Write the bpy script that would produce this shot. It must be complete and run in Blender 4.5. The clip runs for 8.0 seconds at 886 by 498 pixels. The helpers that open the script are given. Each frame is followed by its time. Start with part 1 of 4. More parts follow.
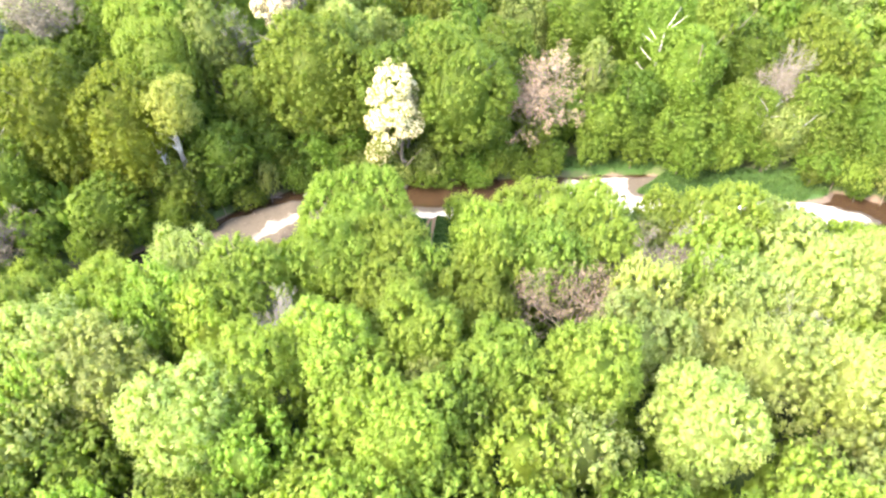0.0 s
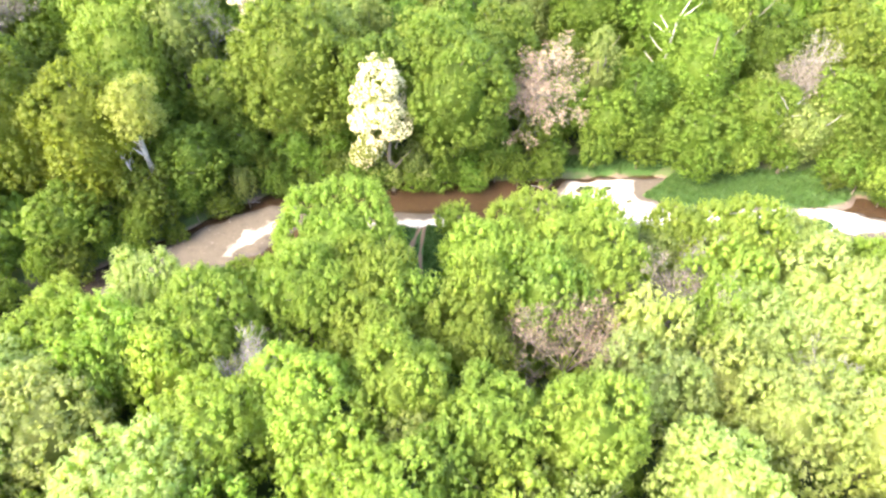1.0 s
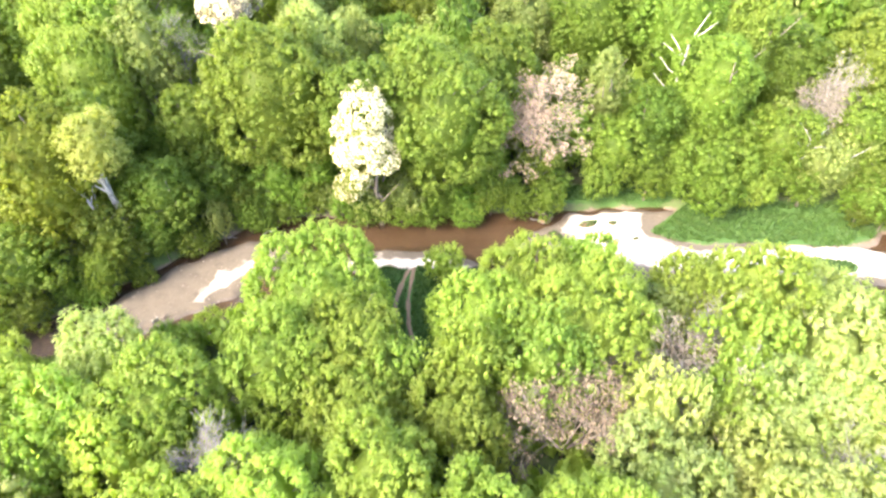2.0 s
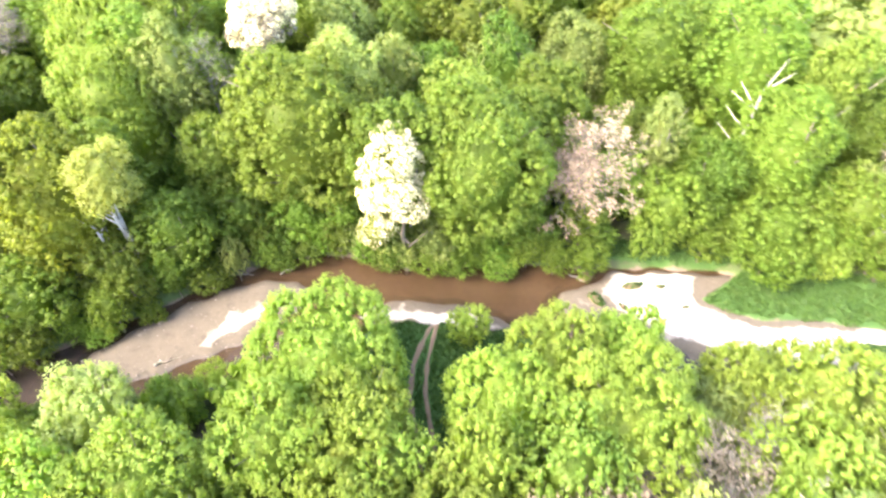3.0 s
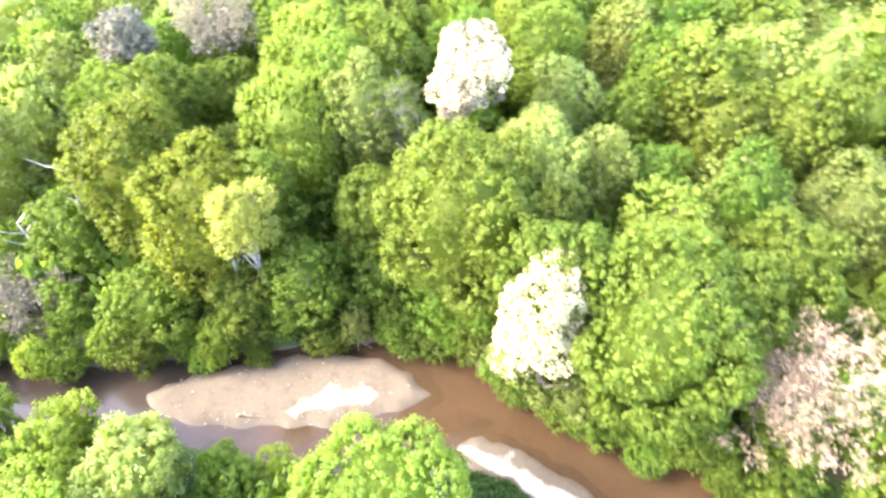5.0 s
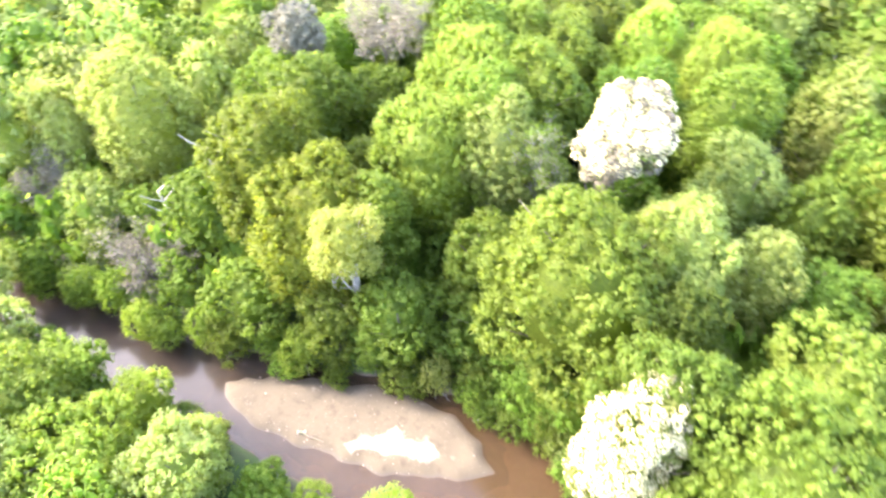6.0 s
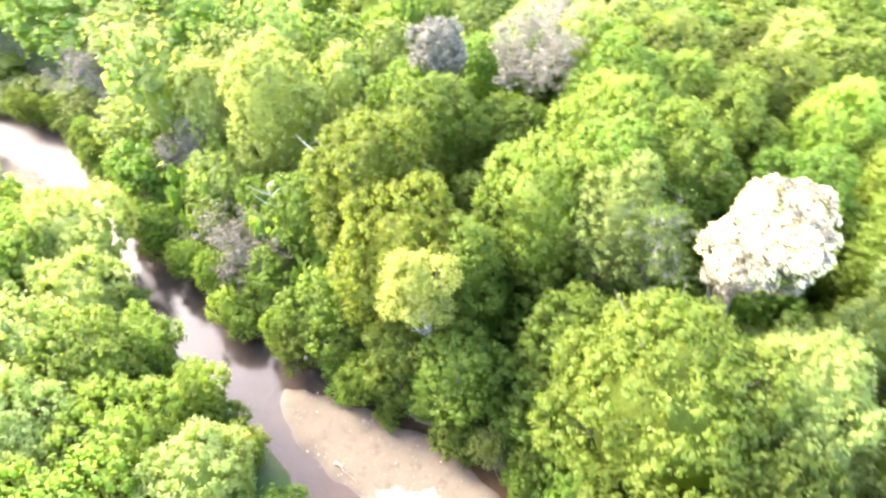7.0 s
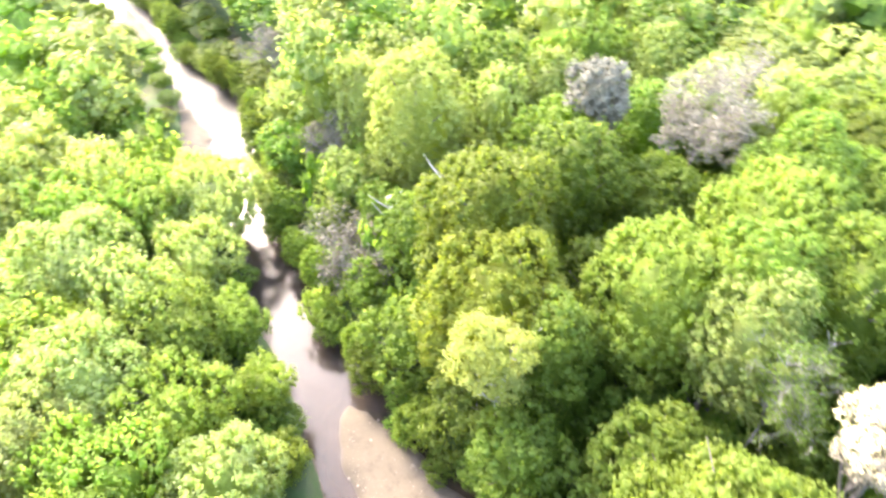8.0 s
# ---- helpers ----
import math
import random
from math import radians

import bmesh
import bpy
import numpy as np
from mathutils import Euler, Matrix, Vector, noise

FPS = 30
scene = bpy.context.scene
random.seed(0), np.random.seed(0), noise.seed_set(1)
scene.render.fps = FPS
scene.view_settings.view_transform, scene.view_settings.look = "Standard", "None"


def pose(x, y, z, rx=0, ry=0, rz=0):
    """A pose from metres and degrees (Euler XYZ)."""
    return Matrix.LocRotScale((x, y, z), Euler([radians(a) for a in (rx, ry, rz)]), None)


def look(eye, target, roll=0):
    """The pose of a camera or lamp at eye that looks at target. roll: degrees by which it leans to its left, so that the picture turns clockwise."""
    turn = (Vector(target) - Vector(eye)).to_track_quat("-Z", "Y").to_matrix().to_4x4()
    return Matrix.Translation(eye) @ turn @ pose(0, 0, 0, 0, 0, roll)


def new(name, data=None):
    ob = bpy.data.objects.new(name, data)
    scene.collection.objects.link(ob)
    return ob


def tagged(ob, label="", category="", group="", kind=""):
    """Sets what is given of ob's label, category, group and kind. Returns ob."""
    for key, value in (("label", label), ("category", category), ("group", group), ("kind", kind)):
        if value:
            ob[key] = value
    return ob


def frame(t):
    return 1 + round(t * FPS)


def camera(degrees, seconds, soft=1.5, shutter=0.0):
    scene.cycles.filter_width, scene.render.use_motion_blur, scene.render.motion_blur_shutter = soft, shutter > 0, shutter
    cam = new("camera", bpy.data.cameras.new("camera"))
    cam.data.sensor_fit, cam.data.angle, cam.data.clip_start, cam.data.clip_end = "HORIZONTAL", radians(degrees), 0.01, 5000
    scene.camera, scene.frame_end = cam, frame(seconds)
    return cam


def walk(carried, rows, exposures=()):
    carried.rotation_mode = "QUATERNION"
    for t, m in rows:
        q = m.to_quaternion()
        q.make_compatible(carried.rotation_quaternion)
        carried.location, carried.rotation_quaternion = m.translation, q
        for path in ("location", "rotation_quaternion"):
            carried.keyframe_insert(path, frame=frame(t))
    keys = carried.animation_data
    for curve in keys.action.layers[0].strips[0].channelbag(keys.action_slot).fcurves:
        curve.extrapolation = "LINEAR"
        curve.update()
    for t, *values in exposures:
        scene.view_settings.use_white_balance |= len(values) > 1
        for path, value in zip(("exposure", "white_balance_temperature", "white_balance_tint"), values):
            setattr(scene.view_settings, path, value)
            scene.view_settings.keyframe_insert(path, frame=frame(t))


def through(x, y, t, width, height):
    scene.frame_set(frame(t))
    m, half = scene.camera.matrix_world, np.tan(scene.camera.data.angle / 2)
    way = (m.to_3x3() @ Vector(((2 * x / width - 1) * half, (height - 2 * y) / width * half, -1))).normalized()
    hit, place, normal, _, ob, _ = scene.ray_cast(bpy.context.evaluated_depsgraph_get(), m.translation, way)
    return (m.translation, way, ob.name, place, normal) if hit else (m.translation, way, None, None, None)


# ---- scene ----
cam = camera(71.0, 8.0, soft=2.3, shutter=0.5)
METRES, EYE, TILT, LEAN, TURN = 60.0, 46.7, -41.0, 0.0, 0.0
ROWS = [
    (0.0, 0.0, 0.0, 0.0, 0.0, 0.0, -0.0),
    (0.5, 0.0089, 0.0473, 0.0431, 0.0, -1.75, -0.02),
    (1.0, 0.0174, 0.0929, 0.0837, 0.01, -3.13, -0.04),
    (1.5, 0.0269, 0.1412, 0.1267, 0.03, -3.92, -0.04),
    (3.0, 0.0521, 0.2829, 0.252, 4.29, -4.28, -3.7),
    (3.5, 0.0582, 0.3315, 0.2934, 9.34, -4.65, -8.09),
    (4.0, 0.0616, 0.3782, 0.3337, 14.42, -5.44, -12.32),
    (5.5, 0.0417, 0.5205, 0.4606, 33.09, -11.62, -25.7),
    (6.0, 0.0256, 0.5644, 0.4994, 43.67, -16.68, -31.35),
    (6.5, 0.0024, 0.6075, 0.5371, 53.87, -22.28, -35.53),
    (7.0, -0.026, 0.6456, 0.5713, 64.21, -28.55, -38.5),
    (7.5, -0.0621, 0.6825, 0.6035, 76.59, -36.45, -40.63),
    (8.0, -0.1026, 0.7137, 0.6302, 90.59, -45.65, -41.31),
]

EXPOSURE = [(0.0, 4.31, 7100, 12.5), (3.5, 4.66, 7050, 14), (6.0, 4.85, 6950, 15), (8.0, 4.85, 7050, 15)]
walk(cam, [(t, pose(0, 0, EYE, TILT, LEAN, TURN) @ pose(METRES * x, METRES * y, METRES * z, 90 + pitch, roll, yaw)) for t, x, y, z, yaw, pitch, roll in ROWS], EXPOSURE)

# ---- world and sun ----
SUN_DIR = Vector((-0.80, -0.60, 0.0)).normalized()
SUN_ELEV = radians(39)
world = bpy.data.worlds.new("sky")
scene.world = world
world.use_nodes = True
wn = world.node_tree
sky = wn.nodes.new("ShaderNodeTexSky")
sky.sky_type = "NISHITA"
sky.sun_disc = False
sky.sun_elevation = SUN_ELEV
sky.sun_rotation = math.atan2(SUN_DIR.x, SUN_DIR.y)
sky.air_density, sky.dust_density, sky.ozone_density = 0.7, 2.0, 0.0
wn.nodes["Background"].inputs["Strength"].default_value = 0.15
wn.links.new(sky.outputs[0], wn.nodes["Background"].inputs["Color"])

sun_lamp = bpy.data.lights.new("sun", "SUN")
sun_lamp.energy, sun_lamp.angle, sun_lamp.color = 0.5, radians(18), (1.0, 0.97, 0.89)
sun = new("sun", sun_lamp)
to_sun = Vector((SUN_DIR.x * math.cos(SUN_ELEV), SUN_DIR.y * math.cos(SUN_ELEV), math.sin(SUN_ELEV)))
sun.matrix_world = look(to_sun * 200, (0, 0, 0))


# ---- materials ----
def material(name):
    m = bpy.data.materials.new(name)
    m.use_nodes = True
    nt = m.node_tree
    nt.nodes.clear()
    out = nt.nodes.new("ShaderNodeOutputMaterial")
    return m, nt, out


def node(nt, kind, inputs=None, **props):
    n = nt.nodes.new(kind)
    for k, v in props.items():
        setattr(n, k, v)
    for k, v in (inputs or {}).items():
        sock = n.inputs[k]
        if hasattr(v, "is_output"):
            nt.links.new(v, sock)
        else:
            sock.default_value = v
    return n


def rgba(c):
    return (c[0], c[1], c[2], 1.0)


def mix_colour(nt, fac, a, b, blend="MIX"):
    n = nt.nodes.new("ShaderNodeMix")
    n.data_type, n.blend_type = "RGBA", blend
    for sock, v in ((n.inputs[0], fac), (n.inputs[6], a), (n.inputs[7], b)):
        if hasattr(v, "is_output"):
            nt.links.new(v, sock)
        else:
            sock.default_value = v if not isinstance(v, tuple) else (rgba(v) if len(v) == 3 else v)
    return n.outputs[2]


def ramp(nt, fac, stops):
    n = nt.nodes.new("ShaderNodeValToRGB")
    nt.links.new(fac, n.inputs[0])
    el = n.color_ramp.elements
    while len(el) < len(stops):
        el.new(0.5)
    for e, (p, c) in zip(el, stops):
        e.position, e.color = p, rgba(c if isinstance(c, tuple) else (c, c, c))
    return n.outputs[0]


def noise_tex(nt, scale, detail=3.0, vector=None, rough=0.55):
    n = node(nt, "ShaderNodeTexNoise", {"Scale": scale, "Detail": detail, "Roughness": rough})
    if vector is not None:
        nt.links.new(vector, n.inputs["Vector"])
    return n.outputs["Fac"]


def place_of(nt):
    return nt.nodes.new("ShaderNodeNewGeometry").outputs["Position"]


def leaf_material(name, dark, light, tip, gloss=0.3, through=0.72, hue=0.012):
    """Leaf tissue: each leaf differs a little, each tree a little, and young growth comes in patches."""
    m, nt, out = material(name)
    geo = nt.nodes.new("ShaderNodeNewGeometry")
    info = nt.nodes.new("ShaderNodeObjectInfo")
    soft_mix = node(nt, "ShaderNodeMapRange", {"Value": geo.outputs["Random Per Island"], "To Min": 0.24, "To Max": 0.76}).outputs[0]
    base = mix_colour(nt, soft_mix, dark, light)
    patch = ramp(nt, noise_tex(nt, 0.55, 2.0, geo.outputs["Position"]), [(0.45, 0.0), (0.75, 0.6)])
    base = mix_colour(nt, patch, base, tip)
    fine = node(nt, "ShaderNodeMapRange", {"Value": noise_tex(nt, 4.2, 4.0, geo.outputs["Position"], 0.7), "From Min": 0.32, "From Max": 0.68, "To Min": 0.80, "To Max": 1.16}).outputs[0]
    base = mix_colour(nt, 1.0, base, node(nt, "ShaderNodeCombineXYZ", {0: fine, 1: fine, 2: fine}).outputs[0], "MULTIPLY")
    hsv = node(nt, "ShaderNodeHueSaturation", {"Color": base})
    tone = node(nt, "ShaderNodeAttribute", attribute_name="tone").outputs["Fac"]
    own = node(nt, "ShaderNodeMath", {0: info.outputs["Random"], 1: tone}, operation="ADD")
    own = node(nt, "ShaderNodeMath", {0: own.outputs[0]}, operation="FRACT").outputs[0]
    h = node(nt, "ShaderNodeMapRange", {"Value": own, "To Min": 0.5 - hue, "To Max": 0.5 + hue})
    nt.links.new(h.outputs[0], hsv.inputs["Hue"])
    mul = node(nt, "ShaderNodeMath", {0: own, 1: 7.31}, operation="MULTIPLY")
    fr = node(nt, "ShaderNodeMath", {0: mul.outputs[0]}, operation="FRACT")
    v = node(nt, "ShaderNodeMapRange", {"Value": fr.outputs[0], "To Min": 0.78, "To Max": 1.18})
    nt.links.new(v.outputs[0], hsv.inputs["Value"])
    col = hsv.outputs[0]
    grain = node(nt, "ShaderNodeBump", {"Height": noise_tex(nt, 4.5, 4.0, geo.outputs["Position"], 0.65), "Strength": 0.5, "Distance": 0.12}).outputs[0]
    bsdf = node(nt, "ShaderNodeBsdfPrincipled", {"Base Color": col, "Roughness": 0.48, "Specular IOR Level": gloss * 0.9, "Normal": grain})
    warm = mix_colour(nt, 1.0, col, (1.0, 1.0, 0.62), "MULTIPLY")
    tr = node(nt, "ShaderNodeBsdfTranslucent", {"Color": warm, "Normal": grain})
    mx = node(nt, "ShaderNodeMixShader", {0: through, 1: bsdf.outputs[0], 2: tr.outputs[0]})
    nt.links.new(mx.outputs[0], out.inputs[0])
    return m


LEAF = {
    "bright": leaf_material("leaf_fresh_yellow_green", (0.164, 0.252, 0.037), (0.268, 0.367, 0.064), (0.314, 0.393, 0.086)),
    "lime": leaf_material("leaf_lime", (0.239, 0.308, 0.067), (0.371, 0.441, 0.141), (0.466, 0.500, 0.228), 0.4),
    "green": leaf_material("leaf_mid_green", (0.093, 0.150, 0.019), (0.164, 0.217, 0.037), (0.179, 0.222, 0.037)),
    "fresh": leaf_material("leaf_spring_green", (0.104, 0.181, 0.022), (0.173, 0.262, 0.041), (0.195, 0.266, 0.051)),
    "olive": leaf_material("leaf_olive", (0.140, 0.201, 0.030), (0.220, 0.283, 0.050), (0.259, 0.291, 0.066)),
    "gold": leaf_material("leaf_golden_olive", (0.118, 0.160, 0.018), (0.184, 0.230, 0.030), (0.230, 0.258, 0.040)),
    "pale": leaf_material("leaf_pale_grey_green", (0.182, 0.243, 0.061), (0.284, 0.343, 0.103), (0.338, 0.374, 0.129)),
    "dark": leaf_material("leaf_dark_grey_green", (0.080, 0.078, 0.056), (0.125, 0.118, 0.085), (0.130, 0.122, 0.090), 0.1, 0.15),
    "yellow": leaf_material("leaf_yellow_green", (0.265, 0.305, 0.060), (0.37, 0.41, 0.115), (0.43, 0.45, 0.16)),
    "russet": leaf_material("bud_russet", (0.15, 0.11, 0.072), (0.25, 0.185, 0.13), (0.21, 0.185, 0.095), 0.2, 0.25),
    "bud": leaf_material("bud_grey_brown", (0.11, 0.095, 0.065), (0.18, 0.16, 0.115), (0.19, 0.175, 0.12), 0.2, 0.2),
    "blossom": leaf_material("blossom_cream", (0.500, 0.431, 0.249), (0.700, 0.627, 0.396), (0.760, 0.686, 0.447), 0.3, 0.35, 0.005),
}


def bark_material(name, dark, light):
    m, nt, out = material(name)
    p = place_of(nt)
    n1 = noise_tex(nt, 9.0, 4.0, p)
    n2 = noise_tex(nt, 1.3, 2.0, p)
    col = mix_colour(nt, n1, dark, light)
    col = mix_colour(nt, ramp(nt, n2, [(0.45, 0.0), (0.7, 0.6)]), col, (0.09, 0.10, 0.05))
    bump = node(nt, "ShaderNodeBump", {"Height": n1, "Strength": 0.6, "Distance": 0.04})
    bsdf = node(nt, "ShaderNodeBsdfPrincipled", {"Base Color": col, "Roughness": 0.9, "Normal": bump.outputs[0]})
    nt.links.new(bsdf.outputs[0], out.inputs[0])
    return m


BARK = bark_material("bark_brown", (0.07, 0.055, 0.04), (0.17, 0.14, 0.11))
BARK_PALE = bark_material("bark_bleached", (0.22, 0.20, 0.17), (0.42, 0.39, 0.35))
BARK_TWIG = bark_material("bark_twigs", (0.09, 0.07, 0.058), (0.17, 0.135, 0.115))
BARK_GREY = bark_material("bark_grey", (0.13, 0.115, 0.105), (0.25, 0.23, 0.21))


def ground_material():
    """Leaf litter and low green growth; meadow grass where the weight says so; wet mud and sand in the bed."""
    m, nt, out = material("forest_ground")
    p = place_of(nt)
    a, b, c = noise_tex(nt, 0.22, 4.0, p), noise_tex(nt, 1.7, 4.0, p), noise_tex(nt, 14.0, 3.0, p)
    litter = mix_colour(nt, c, (0.05, 0.042, 0.024), (0.09, 0.075, 0.045))
    herbs = mix_colour(nt, b, (0.035, 0.062, 0.014), (0.065, 0.105, 0.024))
    wood = mix_colour(nt, ramp(nt, a, [(0.30, 0.0), (0.48, 1.0)]), litter, herbs)
    grass = mix_colour(nt, b, (0.020, 0.056, 0.006), (0.036, 0.085, 0.011))
    grass = mix_colour(nt, ramp(nt, c, [(0.5, 0.0), (0.75, 0.5)]), grass, (0.05, 0.09, 0.014))
    mud = mix_colour(nt, b, (0.085, 0.060, 0.041), (0.145, 0.108, 0.078))

    def edge(name):
        at = node(nt, "ShaderNodeAttribute", attribute_name=name)
        s = node(nt, "ShaderNodeMath", {0: b, 1: 0.5}, operation="SUBTRACT")
        s = node(nt, "ShaderNodeMath", {0: s.outputs[0], 1: 0.8, 2: at.outputs["Fac"]}, operation="MULTIPLY_ADD")
        return ramp(nt, s.outputs[0], [(0.40, 0.0), (0.60, 1.0)])

    col = mix_colour(nt, edge("grass"), wood, grass)
    col = mix_colour(nt, edge("bed"), col, mud)
    bump = node(nt, "ShaderNodeBump", {"Height": c, "Strength": 0.7, "Distance": 0.08})
    bsdf = node(nt, "ShaderNodeBsdfPrincipled", {"Base Color": col, "Roughness": 0.92, "Normal": bump.outputs[0]})
    nt.links.new(bsdf.outputs[0], out.inputs[0])
    return m


def sand_material(name, firm, gravel, damp, painted_sun, painted_sun_pale):
    """Sand and gravel: damp at the waterline, firm and tan above it, paler where sunlight is painted into the colour.
    """
    m, nt, out = material(name)
    p = place_of(nt)
    a, b, c = noise_tex(nt, 0.5, 5.0, p), noise_tex(nt, 2.6, 5.0, p, 0.65), noise_tex(nt, 22.0, 3.0, p)
    z = node(nt, "ShaderNodeSeparateXYZ", {0: p}).outputs[2]
    zz = node(nt, "ShaderNodeMath", {0: a, 1: 0.35, 2: z}, operation="MULTIPLY_ADD").outputs[0]
    wet = ramp(nt, zz, [(0.18, 1.0), (0.36, 0.0)])
    col = mix_colour(nt, b, firm, gravel)
    blot = ramp(nt, noise_tex(nt, 1.1, 4.0, p), [(0.56, 0.0), (0.72, 0.65)])
    col = mix_colour(nt, blot, col, damp)
    # weight of the sunlit patches painted into the sand colour
    at = node(nt, "ShaderNodeAttribute", attribute_name="painted_sun").outputs["Fac"]
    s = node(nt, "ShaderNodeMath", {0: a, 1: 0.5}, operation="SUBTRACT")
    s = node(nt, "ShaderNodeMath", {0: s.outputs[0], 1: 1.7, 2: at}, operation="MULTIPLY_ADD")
    sun_mask = ramp(nt, s.outputs[0], [(0.30, 0.0), (0.80, 1.0)])
    col = mix_colour(nt, sun_mask, col, mix_colour(nt, b, painted_sun, painted_sun_pale))
    col = mix_colour(nt, wet, col, damp)
    vor = node(nt, "ShaderNodeTexVoronoi", {"Scale": 6.0, "Vector": p})
    peb = ramp(nt, vor.outputs["Distance"], [(0.10, 1.0), (0.24, 0.0)])
    pebc = mix_colour(nt, vor.outputs["Color"], (0.06, 0.05, 0.04), (0.42, 0.37, 0.31))
    sel = ramp(nt, b, [(0.50, 0.0), (0.62, 0.75)])
    pf = node(nt, "ShaderNodeMath", {0: peb, 1: sel}, operation="MULTIPLY").outputs[0]
    col = mix_colour(nt, pf, col, pebc)
    h = node(nt, "ShaderNodeMath", {0: c, 1: b}, operation="ADD").outputs[0]
    bump = node(nt, "ShaderNodeBump", {"Height": h, "Strength": 0.5, "Distance": 0.06})
    rough = ramp(nt, wet, [(0.0, 0.95), (1.0, 0.55)])
    bsdf = node(nt, "ShaderNodeBsdfPrincipled", {"Base Color": col, "Roughness": rough, "Normal": bump.outputs[0]})
    nt.links.new(bsdf.outputs[0], out.inputs[0])
    return m


# the last two colours stand for sand in sunlight
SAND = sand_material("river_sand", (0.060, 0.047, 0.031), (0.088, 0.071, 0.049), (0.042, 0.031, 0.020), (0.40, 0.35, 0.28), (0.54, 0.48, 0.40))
# the track carries no sun weight; its last two colours barely show
MUD_TRACK = sand_material("track_earth", (0.120, 0.076, 0.044), (0.165, 0.108, 0.066), (0.095, 0.058, 0.034), (0.175, 0.115, 0.07), (0.175, 0.115, 0.07))
GROUND = ground_material()


def water_material():
    """Shallow silty water: a smooth reflecting skin over brown, half-clear water; broken into ripples over the riffle."""
    m, nt, out = material("creek_water")
    p = place_of(nt)
    x = node(nt, "ShaderNodeSeparateXYZ", {0: p}).outputs[0]
    rif = node(nt, "ShaderNodeMapRange", {"Value": x, "From Min": -56.0, "From Max": -64.0, "To Min": 0.05, "To Max": 0.6}).outputs[0]
    big = noise_tex(nt, 2.2, 3.0, p)
    fine = noise_tex(nt, 9.0, 2.0, p)
    h = node(nt, "ShaderNodeMath", {0: big, 1: fine}, operation="ADD").outputs[0]
    bump = node(nt, "ShaderNodeBump", {"Height": h, "Strength": rif, "Distance": 0.12})
    silt = mix_colour(nt, noise_tex(nt, 0.3, 3.0, p), (0.060, 0.036, 0.019), (0.092, 0.058, 0.033))
    pool = node(nt, "ShaderNodeMapRange", {"Value": x, "From Min": -22.0, "From Max": -36.0, "To Min": 0.0, "To Max": 1.0}).outputs[0]
    silt = mix_colour(nt, pool, silt, (0.060, 0.048, 0.040))
    dif = node(nt, "ShaderNodeBsdfDiffuse", {"Color": silt})
    clear = node(nt, "ShaderNodeBsdfTransparent", {"Color": mix_colour(nt, pool, (0.66, 0.56, 0.45), (0.34, 0.30, 0.27))})
    shoal = ramp(nt, noise_tex(nt, 0.42, 4.0, p), [(0.30, 0.45), (0.70, 0.72)])
    body = node(nt, "ShaderNodeMixShader", {0: shoal, 1: dif.outputs[0], 2: clear.outputs[0]})
    gl = node(nt, "ShaderNodeBsdfGlossy", {"Color": (1, 1, 1, 1), "Roughness": node(nt, "ShaderNodeMapRange", {"Value": x, "From Min": -54.0, "From Max": -64.0, "To Min": 0.02, "To Max": 0.09}).outputs[0], "Normal": bump.outputs[0]})
    fres = node(nt, "ShaderNodeFresnel", {"IOR": 1.33, "Normal": bump.outputs[0]})
    mx = node(nt, "ShaderNodeMixShader", {0: fres.outputs[0], 1: body.outputs[0], 2: gl.outputs[0]})
    nt.links.new(mx.outputs[0], out.inputs[0])
    return m


WATER = water_material()


# ---- mesh helpers ----
def fast_mesh(name, verts, faces, mats, slots=None, smooth=False):
    """One mesh from arrays; faces: a list of index arrays, each (n, 3) or (n, 4)."""
    me = bpy.data.meshes.new(name)
    verts = np.asarray(verts, dtype=np.float32)
    me.vertices.add(len(verts))
    me.vertices.foreach_set("co", verts.ravel())
    idx = np.concatenate([np.asarray(f, dtype=np.int32).ravel() for f in faces])
    sizes = np.concatenate([np.full(len(f), f.shape[1], dtype=np.int32) for f in faces])
    starts = np.concatenate([[0], np.cumsum(sizes)[:-1]]).astype(np.int32)
    me.loops.add(len(idx))
    me.loops.foreach_set("vertex_index", idx)
    me.polygons.add(len(sizes))
    me.polygons.foreach_set("loop_start", starts)
    for m in mats:
        me.materials.append(m)
    if slots is not None:
        me.polygons.foreach_set("material_index", np.asarray(slots, dtype=np.int32))
    me.polygons.foreach_set("use_smooth", np.concatenate([np.full(len(f), s, dtype=bool) for f, s in zip(faces, smooth if isinstance(smooth, tuple) else [smooth] * len(faces))]))
    me.update(calc_edges=True)
    me.validate()
    return me


def unit(a):
    return a / np.maximum(np.linalg.norm(a, axis=-1, keepdims=True), 1e-9)


